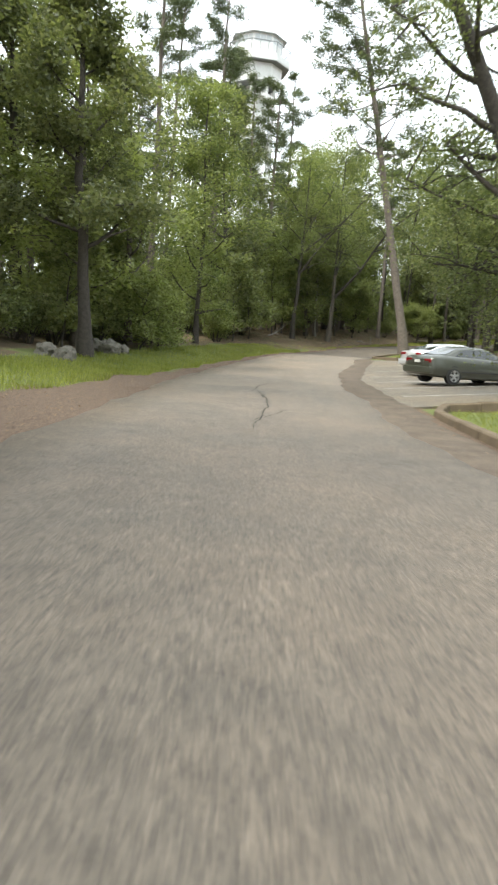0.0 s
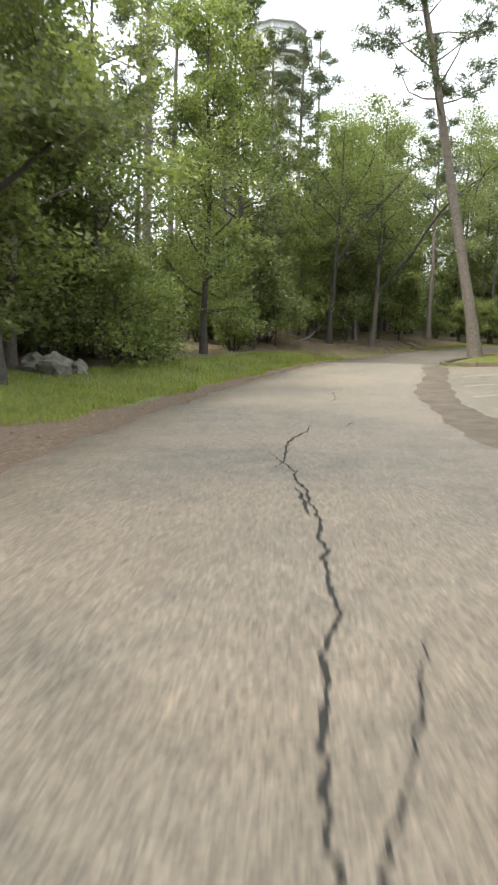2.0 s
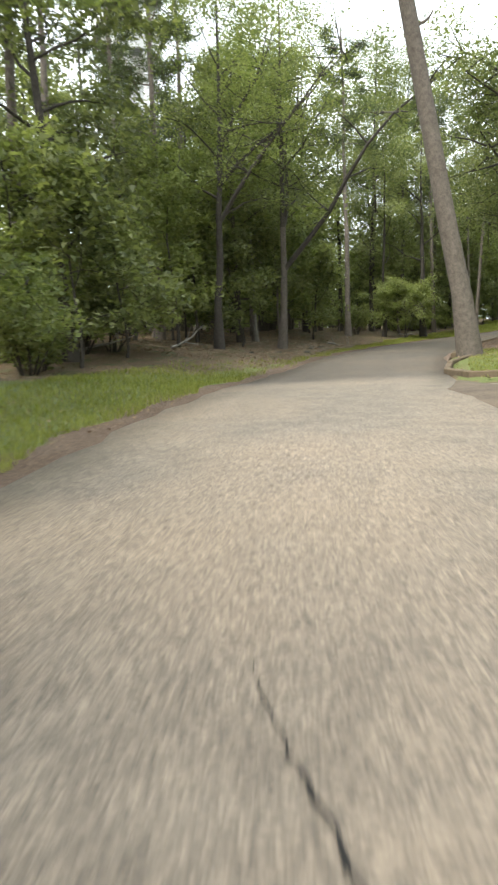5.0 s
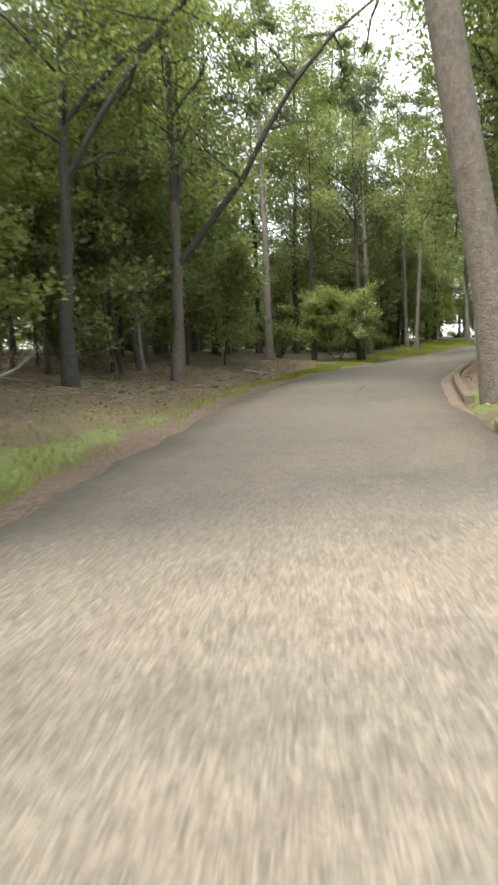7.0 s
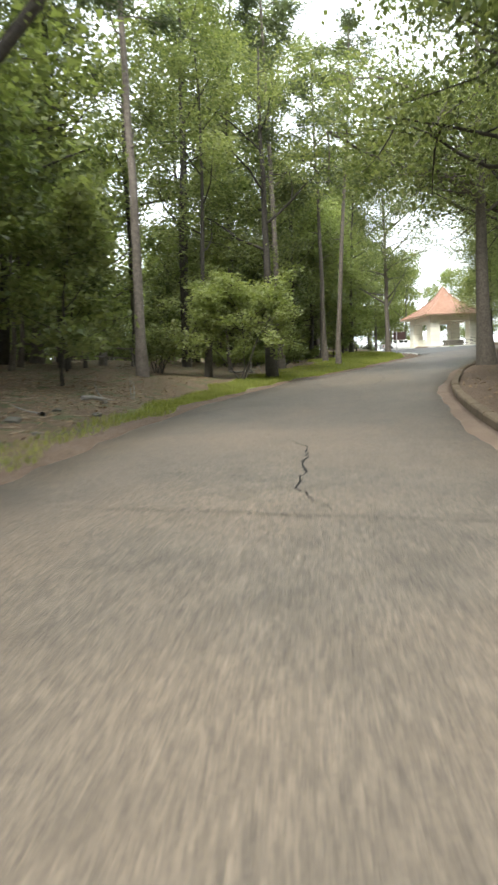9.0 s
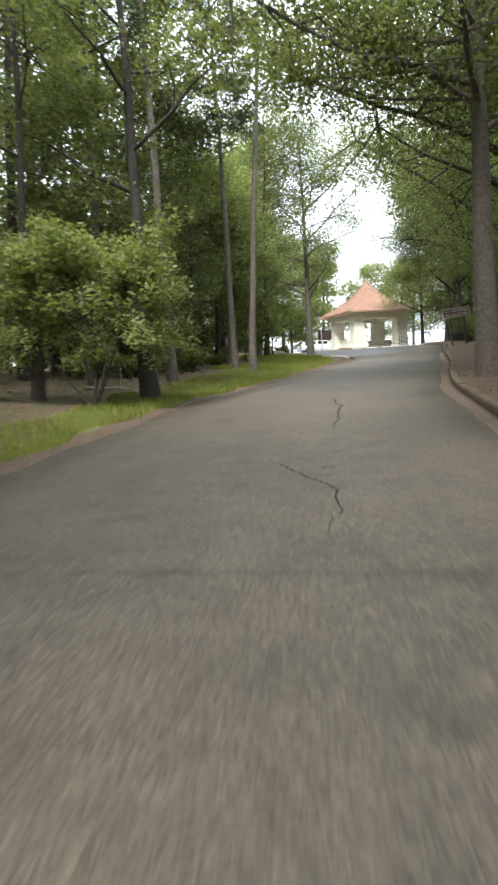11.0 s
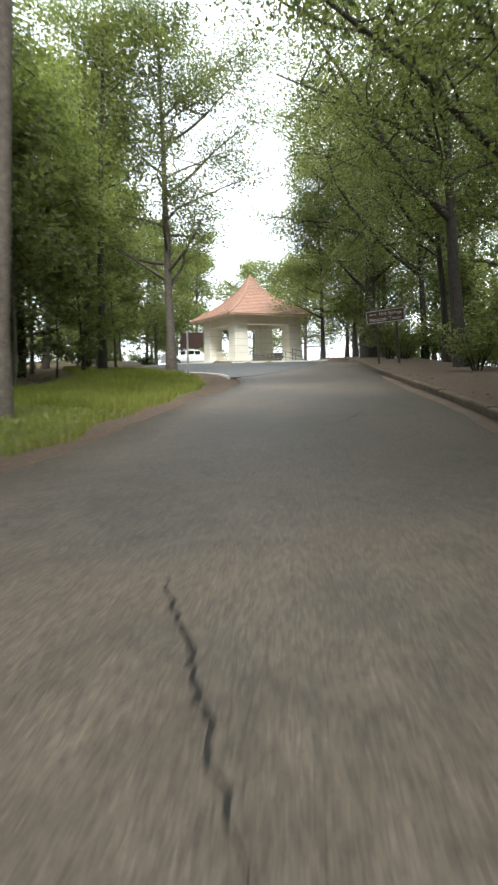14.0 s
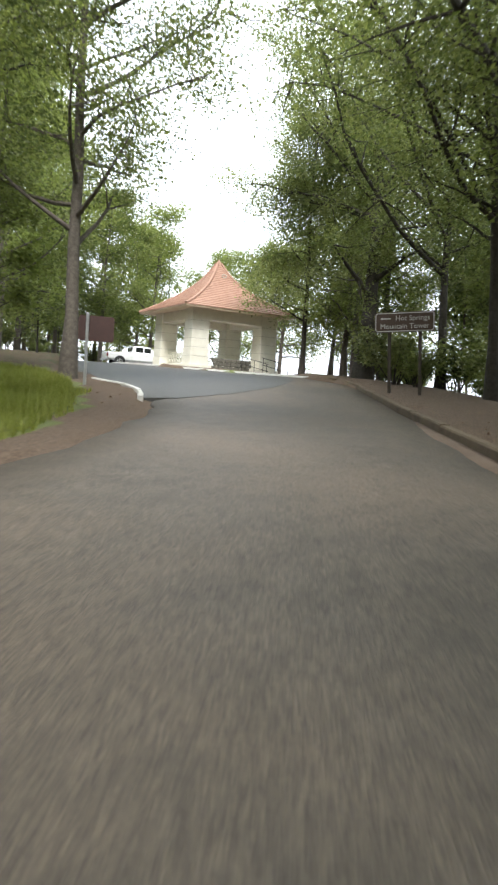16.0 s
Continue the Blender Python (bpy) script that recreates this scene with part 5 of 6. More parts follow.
    for sgn in (-1, 1):
        lo, hi = 0.765 * sgn, 0.66 * sgn
        pane("side_window", [(-1.25, lo, 1.05), (-0.42, lo, 1.04), (-0.42, hi, 1.32), (-0.95, hi, 1.29)], (0, 0.012 * sgn, 0.003))
        pane("side_window", [(-0.36, lo, 1.04), (0.72, lo, 1.03), (0.36, hi, 1.29), (-0.36, hi, 1.32)], (0, 0.012 * sgn, 0.003))
        part("tail_lamp", boxed(-2.375, sgn * 0.56 - 0.2, 0.76 - lamp_low, -2.2, sgn * 0.56 + 0.2, 0.9 - lamp_low, 0.03), M_TAIL, root, "red tail lamp lens")
        bm = boxed(0.62, sgn * 0.93 - 0.06, 0.98, 0.78, sgn * 0.93 + 0.06, 1.1, 0.03)
        part("wing_mirror", bm, mat, root)
        for xd in (-0.38, 0.62):
            part("door_handle", boxed(xd - 0.22, sgn * 0.905 - 0.015, 0.8, xd - 0.06, sgn * 0.905 + 0.015, 0.83, 0.008), mat, root)
        part("sill_trim", boxed(-1.0, sgn * 0.9 - 0.012, 0.46, 1.0, sgn * 0.9 + 0.012, 0.51, 0.008), M_BLACKTRIM, root)
    part("boot_panel", boxed(-2.4, -0.34, 0.72, -2.3, 0.34, 0.9, 0.02), mat, root)
    part("number_plate", boxed(-2.415, -0.16, 0.75, -2.395, 0.16, 0.86, 0.004), M_PLATE, root)
    part("rear_bumper", boxed(-2.45, -0.82, 0.36, -2.2, 0.82, 0.62, 0.06), mat, root)
    part("front_bumper", boxed(2.2, -0.8, 0.3, 2.44, 0.8, 0.55, 0.07), mat, root)
    for x in (-1.35, 1.33):
        for sgn in (-1, 1):
            wheel(root, x, sgn * 0.79, 0.315, sgn)
            bm = bmesh.new()
            bmesh.ops.create_cone(bm, cap_ends=True, segments=28, radius1=0.35, radius2=0.35, depth=0.02, matrix=pose(x, sgn * 0.886, 0.34, 90))
            part("wheel_arch", bm, M_BLACKTRIM, root)
    root.matrix_basis = pose(place[0], place[1], place[2], 0, 0, turn)
    return tagged(root, label, "car")


def lot_z(x, y):
    s, d, z = line_coords(x, y)
    return float(z[0] + 0.05 * max(d[0] - 3, 0) - 0.012)


sedan("car", M_CARGREEN, "sage green metallic saloon car parked nose-in on the bay", (8.3, 27.3, lot_z(8.3, 27.3)), 24)
sedan("car", M_CARSILVER, "silver saloon car parked behind the green one", (9.3, 33.2, lot_z(9.3, 33.2)), 24, 0.6, -0.04)


def pickup():
    root = new("pickup_truck")
    bm = bmesh.new()
    prof = [(-2.75, 0.88, 0.55, 1.08), (-2.7, 0.93, 0.5, 1.12), (-0.6, 0.95, 0.42, 1.14), (0.9, 0.95, 0.42, 1.14), (2.2, 0.92, 0.45, 1.08), (2.6, 0.86, 0.5, 1.0), (2.72, 0.7, 0.55, 0.9)]
    secs = [[(x, -w * 0.9, lo), (x, -w, lo + 0.15), (x, -w * 0.99, hi - 0.1), (x, -w * 0.93, hi), (x, 0, hi + 0.02), (x, w * 0.93, hi), (x, w * 0.99, hi - 0.1), (x, w, lo + 0.15), (x, w * 0.9, lo)] for x, w, lo, hi in prof]
    rings = loft(bm, secs)
    bm.faces.new(rings[0])
    bm.faces.new(list(reversed(rings[-1])))
    bmesh.ops.recalc_face_normals(bm, faces=bm.faces[:])
    part("body", bm, M_CARWHITE, root)
    bm = bmesh.new()
    cab = [(-0.75, 0.78, 1.12, 1.15), (-0.62, 0.70, 1.12, 1.74), (0.1, 0.72, 1.12, 1.8), (0.75, 0.7, 1.12, 1.74), (1.45, 0.8, 1.12, 1.14)]
    rings = loft(bm, [[(x, -0.88, lo), (x, -w, hi - 0.05), (x, 0, hi), (x, w, hi - 0.05), (x, 0.88, lo)] for x, w, lo, hi in cab])
    bm.faces.new(rings[0])
    bm.faces.new(list(reversed(rings[-1])))
    bmesh.ops.recalc_face_normals(bm, faces=bm.faces[:])
    part("cab", bm, M_CARWHITE, root)
    part("rear_window", boxed(-0.78, -0.58, 1.28, -0.66, 0.58, 1.62, 0.02), M_GLASS, root, "dark tinted glass")
    for sgn in (-1, 1):
        part("side_window", boxed(-0.45, sgn * 0.8 - 0.05, 1.22, 0.15, sgn * 0.8 + 0.03, 1.62, 0.02), M_GLASS, root, "dark tinted glass")
        part("side_window", boxed(0.25, sgn * 0.8 - 0.05, 1.22, 0.8, sgn * 0.8 + 0.03, 1.6, 0.02), M_GLASS, root, "dark tinted glass")
        part("tail_lamp", boxed(-2.79, sgn * 0.86 - 0.07, 0.72, -2.68, sgn * 0.86 + 0.07, 1.05, 0.02), M_TAIL, root, "red tail lamp lens")
        for x in (-1.75, 1.75):
            wheel(root, x, sgn * 0.84, 0.37, sgn)
            bm = bmesh.new()
            bmesh.ops.create_cone(bm, cap_ends=True, segments=24, radius1=0.45, radius2=0.45, depth=0.02, matrix=pose(x, sgn * 0.945, 0.42, 90))
            part("wheel_arch", bm, M_BLACKTRIM, root)
    part("tailgate", boxed(-2.8, -0.76, 0.68, -2.7, 0.76, 1.1, 0.02), M_CARWHITE, root)
    part("bumper", boxed(-2.92, -0.9, 0.45, -2.74, 0.9, 0.62, 0.03), M_RIM, root, "chrome step bumper")
    x, y = 64.2, 139.6
    root.matrix_basis = pose(x, y, float(line_coords(x, y)[2][0]) + 0.005, 0, 0, -16)
    tagged(root, "white pickup truck parked beside the pavilion", "pickup truck")


pickup()


# ================= signs =================
def text_part(name, body, size, m, mat, parent):
    cu = bpy.data.curves.new(name, "FONT")
    cu.body, cu.size, cu.extrude = body, size, 0.002
    cu.align_x, cu.align_y = "CENTER", "CENTER"
    tmp = new(name + "_source", cu)
    me = bpy.data.meshes.new_from_object(tmp.evaluated_get(bpy.context.evaluated_depsgraph_get()))
    bpy.data.objects.remove(tmp)
    me.materials.clear()
    me.materials.append(mat)
    me.transform(m)
    return part_mesh(name, me, parent)


def rounded_board(w, h, t, r=0.09):
    bm = bmesh.new()
    pts = []
    for cx, cy, a0 in ((w / 2 - r, h / 2 - r, 0), (-w / 2 + r, h / 2 - r, 90), (-w / 2 + r, -h / 2 + r, 180), (w / 2 - r, -h / 2 + r, 270)):
        for k in range(5):
            a = radians(a0 + 22.5 * k)
            pts.append((cx + r * math.cos(a), cy + r * math.sin(a)))
    a = [bm.verts.new((x, -t / 2, z)) for x, z in pts]
    b = [bm.verts.new((x, t / 2, z)) for x, z in pts]
    bm.faces.new(a)
    bm.faces.new(list(reversed(b)))
    for j in range(len(pts)):
        k = (j + 1) % len(pts)
        bm.faces.new((a[j], b[j], b[k], a[k]))
    bmesh.ops.recalc_face_normals(bm, faces=bm.faces[:])
    return bm


def direction_sign():
    root = new("direction_sign")
    w, h, zc = 2.05, 0.7, 2.5
    bm = rounded_board(w, h, 0.05)
    bmesh.ops.translate(bm, vec=(0, 0, zc), verts=bm.verts[:])
    board = part("board", bm, M_SIGNBROWN, root, "dark brown sign board")
    bm = rounded_board(w - 0.05, h - 0.05, 0.01)
    caps = [f for f in bm.faces if len(f.verts) > 4]
    bmesh.ops.inset_region(bm, faces=caps, thickness=0.03)
    bmesh.ops.delete(bm, geom=[f for f in bm.faces if len(f.verts) > 4], context="FACES")
    bmesh.ops.translate(bm, vec=(0, -0.026, zc), verts=bm.verts[:])
    part("border", bm, M_SIGNWHITE, board, "thin white border line")
    text_part("lettering", "Hot Springs", 0.245, pose(0.27, -0.03, zc + 0.13, 90), M_SIGNWHITE, board)
    text_part("lettering", "Mountain Tower", 0.245, pose(0, -0.03, zc - 0.15, 90), M_SIGNWHITE, board)
    bm = bmesh.new()
    box(bm, -0.76, -0.034, zc + 0.105, -0.47, -0.027, zc + 0.145)
    vs = [bm.verts.new(c) for c in ((-0.84, -0.032, zc + 0.125), (-0.74, -0.032, zc + 0.075), (-0.74, -0.032, zc + 0.175))]
    bm.faces.new(vs)
    part("arrow", bm, M_SIGNWHITE, board, "white arrow pointing along the road")
    part("post", boxed(-0.58, 0.03, -0.3, -0.47, 0.14, zc + 0.1, 0.01), M_POST, root)
    part("post", boxed(0.47, 0.03, -0.3, 0.58, 0.14, zc + 0.1, 0.01), M_POST, root)
    x, y = 53.9, 105.4
    root.matrix_basis = pose(x, y, ground_z(x, y), 0, -4, -58)
    tagged(root, "brown park direction sign with white lettering on posts", "sign")


direction_sign()


def back_sign():
    root = new("road_sign")
    part("post", boxed(-0.04, -0.04, -0.3, 0.04, 0.04, 2.05, 0.008), M_RIM, root, "grey metal sign post")
    bm = rounded_board(1.0, 0.72, 0.02, 0.08)
    bmesh.ops.translate(bm, vec=(0.25, 0.06, 1.62), verts=bm.verts[:])
    part("panel", bm, M_RUST, root, "dull red sign panel seen from behind")
    x, y = 43.4, 108.7
    root.matrix_basis = pose(x, y, ground_z(x, y), 0, 0, -30)
    tagged(root, "dull red road sign on a thin post in grass", "sign")


back_sign()


# ================= observation tower =================
def tower():
    root = new("observation_tower")

    def octa(name, r0, r1, z0, z1, mat, parent=root, label=""):
        bm = bmesh.new()
        bmesh.ops.create_cone(bm, cap_ends=True, segments=8, radius1=r0, radius2=r1, depth=z1 - z0, matrix=pose(0, 0, (z0 + z1) / 2, 0, 0, -10.5))
        return part(name, bm, mat, parent, label)

    octa("shaft", 2.6, 2.6, -12, 62.5, M_TOWER)
    for k in range(8):
        a = radians(45 * k - 10.5)
        x, y = 4.9 * math.cos(a), 4.9 * math.sin(a)
        part("leg", box(bmesh.new(), -0.35, -0.35, -12, 0.35, 0.35, 62.6, 0.05, pose(x, y, 0, 0, 0, 45 * k - 10.5)), M_TOWER, root)
    for z in range(4, 62, 11):
        octa("ring_beam", 5.3, 5.3, z, z + 0.6, M_TOWER)
    octa("lower_cabin", 6.3, 6.6, 62.3, 66.6, M_TOWER, label="pale plain lower storey under the deck")
    octa("underside", 6.2, 6.2, 62.1, 62.29, M_TOWERDARK, label="dark underside of the cabin")
    deck = octa("deck", 8.5, 8.5, 66.6, 68.4, M_TOWER)
    octa("deck_soffit", 8.3, 8.3, 66.4, 66.59, M_TOWERDARK, deck)
    octa("cabin_wall", 6.3, 6.3, 68.4, 73.2, M_TOWER)
    for k in range(8):
        m = pose(0, 0, 0, 0, 0, 45 * k + 12)
        for j in range(3):
            part("window", box(bmesh.new(), 5.78, -2.1 + 1.45 * j, 71.3, 5.86, -0.8 + 1.45 * j, 72.9, 0.02, m), M_TOWERGLASS, root, "pale glazed cabin window")
    octa("roof", 7.4, 3.6, 73.2, 75.6, M_TOWERROOF, label="low grey hipped roof")
    octa("cap", 1.0, 1.0, 75.6, 76.4, M_TOWERROOF)
    for k in range(8):
        a0, a1 = radians(45 * k - 10.5), radians(45 * k + 34.5)
        p = (8.35 * math.cos(a0), 8.35 * math.sin(a0))
        q = (8.35 * math.cos(a1), 8.35 * math.sin(a1))
        for f, r in ((0, 0.13), (0.34, 0.07), (0.67, 0.07)):
            c = (p[0] + (q[0] - p[0]) * f, p[1] + (q[1] - p[1]) * f)
            v, g = tube([(*c, 68.3), (*c, 70.9)], [r, r], 5)
            part_mesh("rail_post", mesh_data("rail_post", v, g, M_TOWERDARK), root)
        v, g = tube([(*p, 70.9), (*q, 70.9)], [0.12, 0.12], 5)
        part_mesh("rail", mesh_data("rail", v, g, M_TOWERDARK), root)
    root.matrix_basis = pose(-4.5, 190.0, 5.0)
    tagged(root, "tall pale observation tower with a railed cabin above trees", "tower")


tower()


def rail_fence():
    root = new("rail_fence")
    a, b = Vector((5.5, 87.6, 0)), Vector((15.5, 90.3, 0))
    n = 5
    r = np.random.default_rng(8)
    heads = []
    for k in range(n):
        p = a.lerp(b, k / (n - 1))
        z = ground_z(p.x, p.y)
        heads.append((p.x, p.y, z))
        v, f = tube([(p.x, p.y, z - 0.3), (p.x + r.normal() * 0.02, p.y, z + 1.05)], [0.06, 0.055], 7)
        part_mesh("post", mesh_data("post", v, f, M_BARK, True), root)
    for p, q in zip(heads, heads[1:]):
        for h in (0.45, 0.92):
            v, f = tube([(p[0], p[1], p[2] + h + r.normal() * 0.02), (q[0], q[1], q[2] + h + r.normal() * 0.02)], [0.045, 0.04], 6)
            part_mesh("rail", mesh_data("rail", v, f, M_BARK, True), root)
    tagged(root, "weathered grey wooden rail fence deep in the woods", "fence")


rail_fence()


# ================= small things on the ground =================
def boulder(x, y, size, seed):
    r = np.random.default_rng(seed)
    bm = bmesh.new()
    bmesh.ops.create_icosphere(bm, subdivisions=3, radius=size)
    for v in bm.verts:
        n = noise.noise(v.co * (1.6 / size) + Vector((seed, 0, 0)))
        v.co *= 1 + 0.5 * n + 0.25 * noise.noise(v.co * (5 / size))
        v.co.z *= 0.85
    ob = part("boulder", bm, M_RUBBLE, smooth=False)
    ob.matrix_basis = pose(x, y, ground_z(x, y) + size * 0.25, 0, 0, r.uniform(0, 360))
    tagged(ob, "lichened grey boulder at the foot of trees", "rock", "boulders")


for k, (x, y, size) in enumerate([(-6.5, 31.3, 0.5), (-7.2, 31.9, 0.48), (-6.1, 32.1, 0.34), (-6.75, 31.5, 0.3), (-6.6, 24.2, 0.42), (-7.4, 24.7, 0.4)]):
    boulder(x, y, size, k + 1)


def fallen_branch(x, y, turn, ln, seed):
    r = np.random.default_rng(seed)
    main = bend(r, (0, 0, 0.06), (1, 0, 0.05), ln, 7, 0.12, 0.0)
    chunks = [tube(main, np.linspace(0.06, 0.015, 8), 6)]
    for k in range(4):
        chunks.append(tube(bend(r, main[r.integers(2, 7)], r.normal(size=3) + (0, 0, 0.8), ln * 0.3, 3, 0.2, 0), np.linspace(0.025, 0.006, 4), 4))
    v, f = join(chunks)
    ob = new("fallen_branch", mesh_data("fallen_branch", v, f, M_GREYBARK, True))
    ob.matrix_basis = pose(x, y, ground_z(x, y) + 0.02, 0, 0, turn)
    tagged(ob, "bare fallen branch lying on leaf litter", "branch", "fallen branches")


for k, (x, y, tn, ln) in enumerate([(1.0, 60.5, 60, 3.0), (-2.5, 57.5, 20, 2.2), (9.2, 69.3, 100, 2.4), (25.8, 93.8, 70, 2.2), (20.0, 88.2, 10, 3.0), (24.8, 95.2, 130, 3.4), (10.5, 73.0, 40, 2.6), (27.6, 97.2, 35, 2.5)]):
    fallen_branch(x, y, tn, ln, 60 + k)


def blades(name, count, zone, size, mat, label, seed, lean=0.35):
    """Many grass blades as thin bent triangles; zone gives (s, d) pairs."""
    r = np.random.default_rng(seed)
    s, d = zone(r, count)
    x = np.interp(s, LINE_S, LINE[:, 0]) + np.interp(s, LINE_S, LINE_N[:, 0]) * d
    y = np.interp(s, LINE_S, LINE[:, 1]) + np.interp(s, LINE_S, LINE_N[:, 1]) * d
    keep = ~lot_mask(x, y)
    x, y = x[keep], y[keep]
    z = land(x, y)
    n = len(x)
    a = r.uniform(0, 2 * math.pi, n)
    h = size * r.uniform(0.45, 1.3, n)
    w = np.stack([np.cos(a), np.sin(a), np.zeros(n)], 1) * 0.0055 * (1 + size * 2)
    ln = np.stack([np.cos(a + 1.4), np.sin(a + 1.4), np.zeros(n)], 1) * (lean * h * r.uniform(0.2, 1.4, n))[:, None]
    b = np.stack([x, y, z - 0.02], 1)
    mid = b + ln * 0.35 + np.stack([0 * h, 0 * h, h * 0.62], 1)
    tip = b + ln + np.stack([0 * h, 0 * h, h * 0.98], 1)
    v = np.stack([b - w, b + w, mid + w * 0.7, tip, mid - w * 0.7], 1).reshape(-1, 3)
    f = np.arange(5 * n).reshape(n, 5)
    ob = new(name, mesh_data(name, v, f, mat))
    tagged(ob, label, "grass", kind="stuff")


def left_verge(r, n):
    s = r.uniform(5, 118, n)
    le = np.interp(s, *LEFT_EDGE)
    wide = np.interp(s, [5, 14, 30, 55, 60, 75, 95, 118], [3, 3.5, 4, 3.5, 0.7, 0.9, 3.0, 5])
    bare = np.interp(s, [5, 13, 21, 29, 40, 104, 110, 118], [2.2, 1.8, 1.2, 0.8, 0.45, 0.5, 1.0, 2.0]) + 0.25 * np.sin(s * 1.3) * np.sin(s * 0.37)
    keep = r.random(n) < np.interp(s, [48, 54, 68, 73, 90], [1, 0.1, 0.1, 0.5, 1])
    return s[keep], (le - bare - wide * r.random(n) ** 1.2)[keep]


blades("grass", 95000, left_verge, 0.14, M_GRASS, "green grass verge along the drive", 3)
blades("tall_grass", 52000, lambda r, n: ((s := r.uniform(103, 124, n)), np.interp(s, [98, 104, 109, 114, 120.5, 124.5, 132], [-4.4, -3.6, -3.3, -3.8, -5.8, -8.0, -10.6]) - 5 * r.random(n) ** 0.8), 0.26, M_GRASS, "long seeding grass on the bank", 4, 0.5)
blades("lawn_grass", 12000, lambda r, n: (r.uniform(5, 18, n), 4.3 + 5 * r.random(n)), 0.09, M_GRASS, "short clipped lawn inside the kerb", 5)
blades("lawn_grass", 12000, lambda r, n: (r.uniform(47.5, 60, n), 3.1 + 5 * r.random(n)), 0.09, M_GRASS, "short clipped lawn under the pine", 6)


def stone_chip(x, y, size, seed):
    bm = bmesh.new()
    bmesh.ops.create_icosphere(bm, subdivisions=2, radius=size)
    for v in bm.verts:
        v.co *= 1 + 0.5 * noise.noise(v.co * (2.0 / size) + Vector((seed, 3, 0)))
        v.co.z *= 0.5
    ob = part("stone", bm, M_RUBBLE)
    ob.matrix_basis = pose(x, y, ground_z(x, y) + size * 0.2, 0, 0, seed * 37)
    tagged(ob, "small grey stone lying in leaf litter", "rock", "loose stones")


for k, (x, y, size) in enumerate([(8.6, 68.6, 0.16), (7.9, 66.2, 0.15), (9.6, 70.4, 0.1), (6.2, 64.8, 0.1), (10.4, 70.0, 0.12), (4.6, 62.6, 0.12), (8.9, 67.2, 0.08), (11.0, 72.6, 0.1)]):
    stone_chip(x, y, size, k + 1)


def wood_chips():
    r = np.random.default_rng(19)
    n = 420
    s, d = r.uniform(58, 76, n), -r.uniform(5.0, 12, n)
    x = np.interp(s, LINE_S, LINE[:, 0]) + np.interp(s, LINE_S, LINE_N[:, 0]) * d
    y = np.interp(s, LINE_S, LINE[:, 1]) + np.interp(s, LINE_S, LINE_N[:, 1]) * d
    z = land(x, y) + 0.03
    chunks = []
    for k in range(n):
        a = r.uniform(0, math.pi)
        h = r.uniform(0.08, 0.5) / 2
        w = np.array([math.cos(a) * h, math.sin(a) * h, r.normal() * 0.02])
        c0 = np.array([x[k], y[k], z[k]])
        chunks.append(tube([c0 - w, c0 + w], [0.012, 0.008], 4))
    v, f = join(chunks)
    ob = new("twigs", mesh_data("twigs", v, f, M_TWIG))
    tagged(ob, "pale broken twigs scattered in leaf litter", "twigs", kind="stuff")


wood_chips()


def litter():
    r = np.random.default_rng(9)
    n = 44000
    pick = r.random(n)
    s = np.where(pick < 0.4, r.uniform(56, 78, n), np.where(pick < 0.48, r.uniform(5, 45, n), r.uniform(40, 118, n)))
    left = (r.random(n) < 0.72) | ((s > 60) & (r.random(n) < 0.7))
    d = np.where(left, np.interp(s, *LEFT_EDGE) - np.where(s < 45, 0.1 + 3.0 * r.random(n), 1.0 + 14 * r.random(n) ** 0.8),
                 np.interp(s, *RIGHT_EDGE) + np.where(s < 45, 0.6 * r.normal(size=n) * 0.7, 0.3 + 5 * r.random(n)))
    x = np.interp(s, LINE_S, LINE[:, 0]) + np.interp(s, LINE_S, LINE_N[:, 0]) * d
    y = np.interp(s, LINE_S, LINE[:, 1]) + np.interp(s, LINE_S, LINE_N[:, 1]) * d
    z = land(x, y) + 0.02
    c = np.stack([x, y, z], 1)
    a = r.normal(size=(n, 3)) * (1, 1, 0.25)
    a /= np.linalg.norm(a, axis=1)[:, None]
    b = np.cross(a, r.normal(size=(n, 3)) * 0.3 + (0, 0, 1))
    sz = (r.uniform(0.022, 0.06, n) * np.where(s < 45, 0.6, 1))[:, None]
    v = np.stack([c - a * sz, c + b * sz * 0.5, c + a * sz, c - b * sz * 0.5], 1).reshape(-1, 3)
    ob = new("fallen_leaves", mesh_data("fallen_leaves", v, np.arange(4 * n).reshape(n, 4), M_DRYLEAF))
    tagged(ob, "dry brown fallen leaves strewn over the ground", "leaf litter", kind="stuff")


litter()


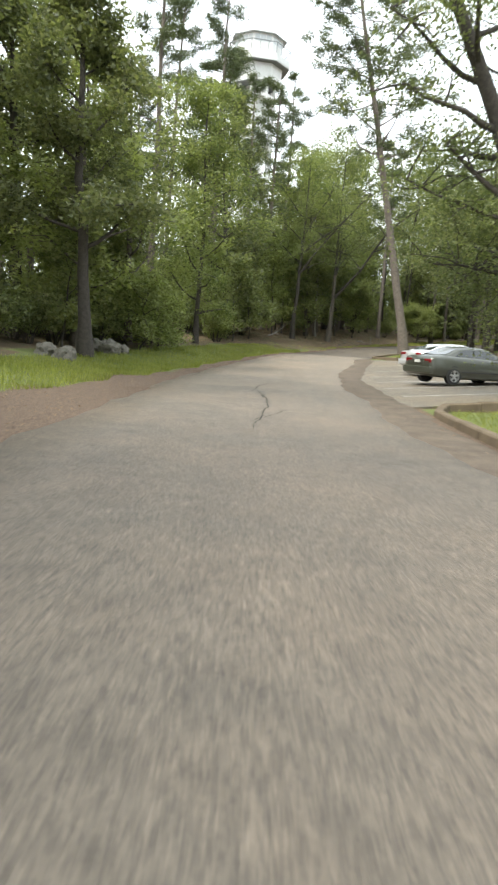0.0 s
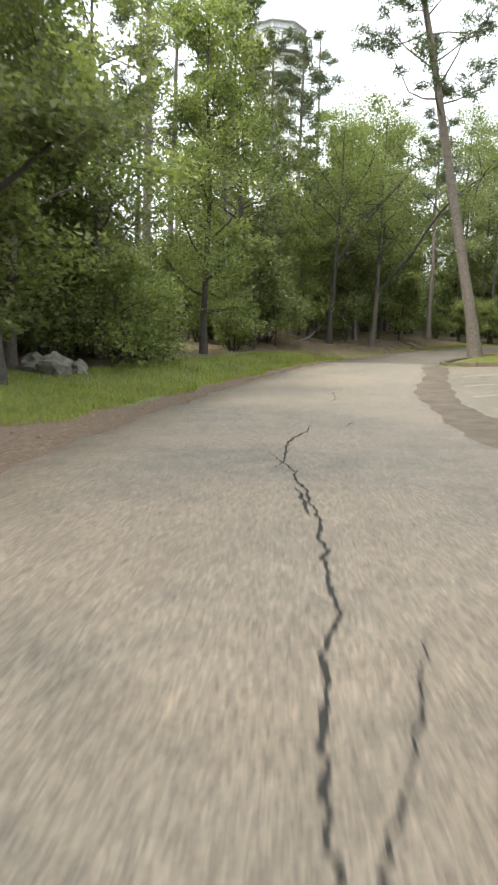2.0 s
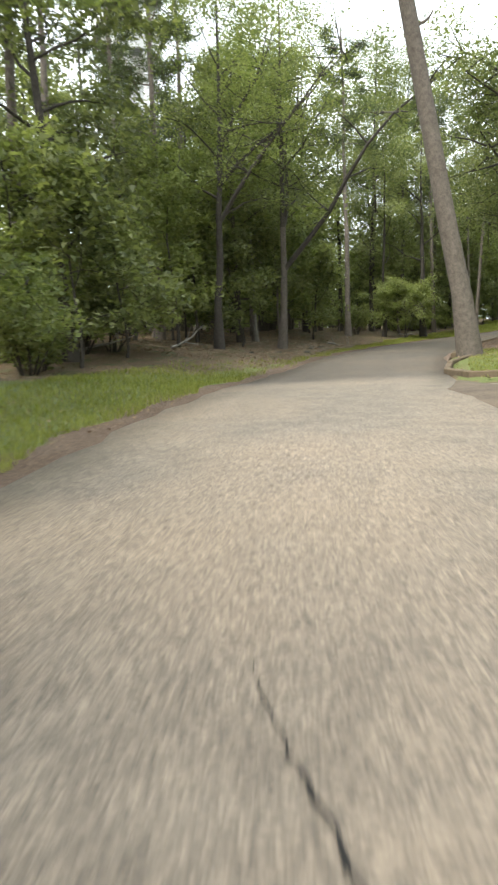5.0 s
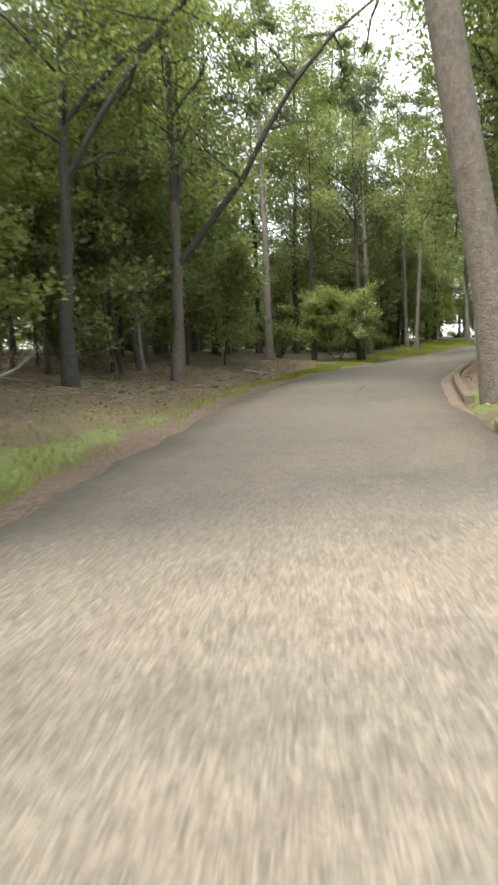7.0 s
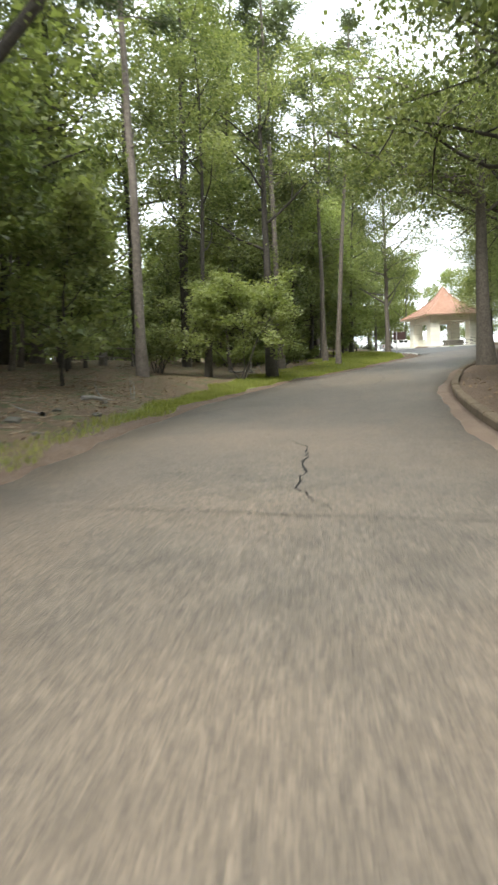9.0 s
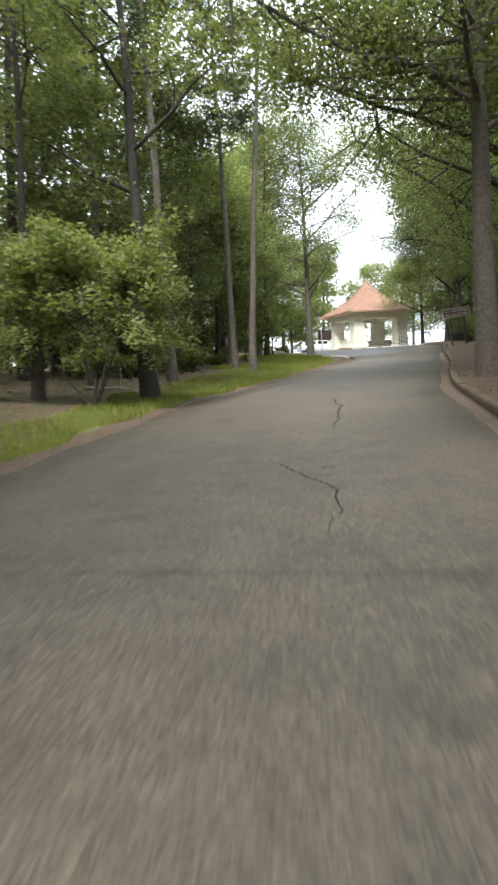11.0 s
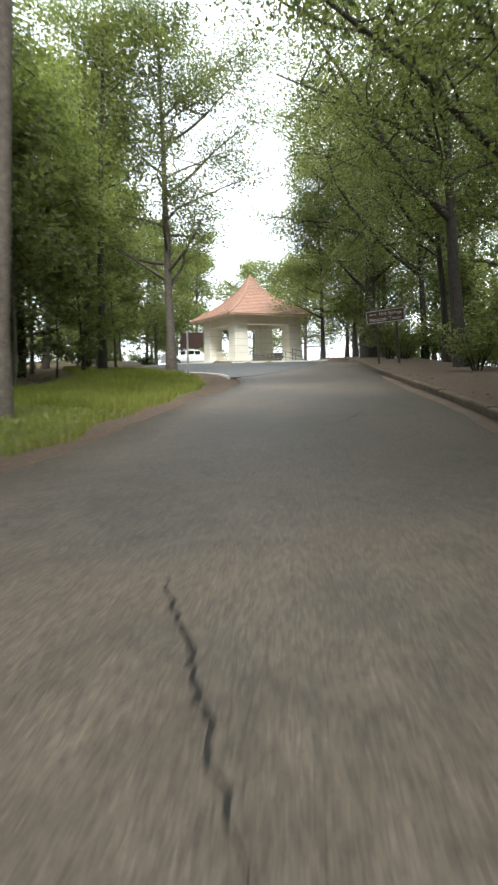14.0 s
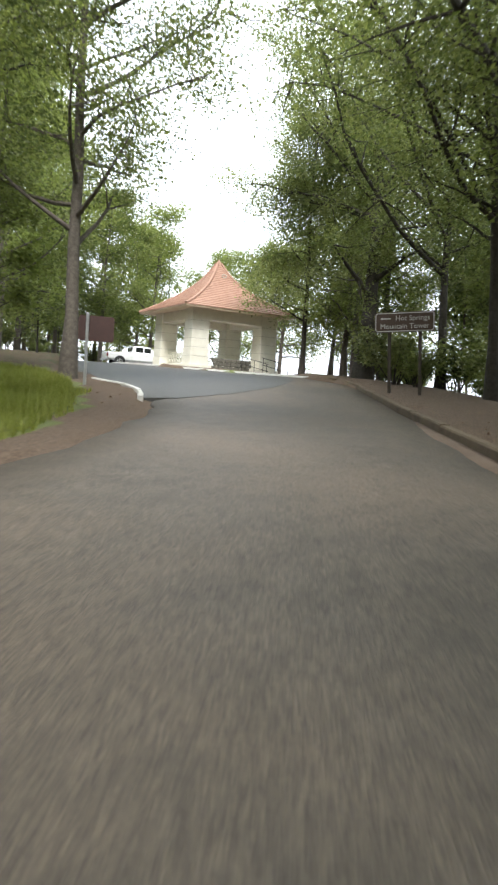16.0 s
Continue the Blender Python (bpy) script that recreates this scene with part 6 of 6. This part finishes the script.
def crack(points, width, seed):
    """A ragged open crack in the asphalt along the given offsets of the drive."""
    r = np.random.default_rng(seed)
    pts = np.array([along(s, d) for s, d in points])
    ln = np.r_[0, np.cumsum(np.linalg.norm(np.diff(pts, axis=0), axis=1))]
    q = np.arange(0, ln[-1], 0.07)
    p = np.stack([np.interp(q, ln, pts[:, k]) for k in range(2)], 1) + np.cumsum(r.normal(size=(len(q), 2)) * 0.022, axis=0) * 0.6 + r.normal(size=(len(q), 2)) * 0.008
    t = np.gradient(p, axis=0)
    t /= np.linalg.norm(t, axis=1)[:, None] + 1e-9
    nn = np.stack([t[:, 1], -t[:, 0]], 1) * (width * r.uniform(0.35, 1.2, len(q)) * np.sin(np.linspace(0.15, math.pi - 0.15, len(q))))[:, None]
    s, d, z = line_coords(p[:, 0], p[:, 1])
    z = z - 0.006 * np.abs(d) + 0.006
    v = np.concatenate([np.c_[p + nn, z], np.c_[p - nn, z]])
    m = len(q)
    f = [(k, k + 1, k + 1 + m, k + m) for k in range(m - 1)]
    ob = new("road_crack", mesh_data("road_crack", v, f, M_CRACK))
    tagged(ob, "dark ragged crack in the worn asphalt", "crack", "road cracks", "structure")


CRACKS = [
    ([(23.5, 0.1), (21.5, -0.16), (20.5, -0.28), (19.0, -0.33)], 0.06), ([(20.5, -0.4), (18.0, -0.05), (16.0, -0.02), (14.0, -0.16), (12.0, -0.38), (10.5, -0.47)], 0.05),
    ([(12.0, -0.05), (13.5, 0.42), (15.0, 0.94)], 0.03), ([(29.0, 0.32), (28.5, 0.85)], 0.05), ([(18.0, -0.05), (17.5, 0.08), (17.0, 0.14)], 0.06),
    ([(23.5, 0.7), (24.5, 0.86)], 0.05), ([(33.5, -0.2), (32.0, 0.23), (30.5, 0.37), (30.0, 0.5), (29.0, 1.19)], 0.04), ([(30.0, 0.5), (29.0, 0.39)], 0.04),
    ([(62.0, -3.7), (61.5, -2.07), (61.0, -0.25), (60.5, 2.2)], 0.03), ([(65.5, -0.25), (65.5, 0.85)], 0.035),
    ([(66.0, -0.61), (65.0, -0.28), (63.0, -0.32), (62.0, -0.41), (61.0, -0.06)], 0.05), ([(53.5, -3.2), (53.3, 0.0), (53.0, 2.2)], 0.02),
    ([(87.0, -0.44), (84.0, 0.04), (83.5, 0.24), (81.0, 0.19), (79.0, 0.2)], 0.055), ([(81.5, -0.9), (81.5, 0.1)], 0.05), ([(82.0, -2.34), (81.0, -1.86)], 0.06),
    ([(82.0, -1.9), (81.3, -2.3)], 0.05), ([(80.5, 1.4), (80.0, 2.7)], 0.03), ([(91.5, -0.77), (90.5, -0.5), (89.0, -0.2)], 0.05), ([(72.5, -3.6), (72.2, 0), (72.0, 2.4)], 0.02),
    ([(76.5, -0.6), (74.5, 0.2), (73.0, 0.1)], 0.035), ([(99.5, 0.6), (101, 1.0)], 0.04)]
for k, (pts, w) in enumerate(CRACKS):
    crack(pts, w * 0.36, 90 + k)
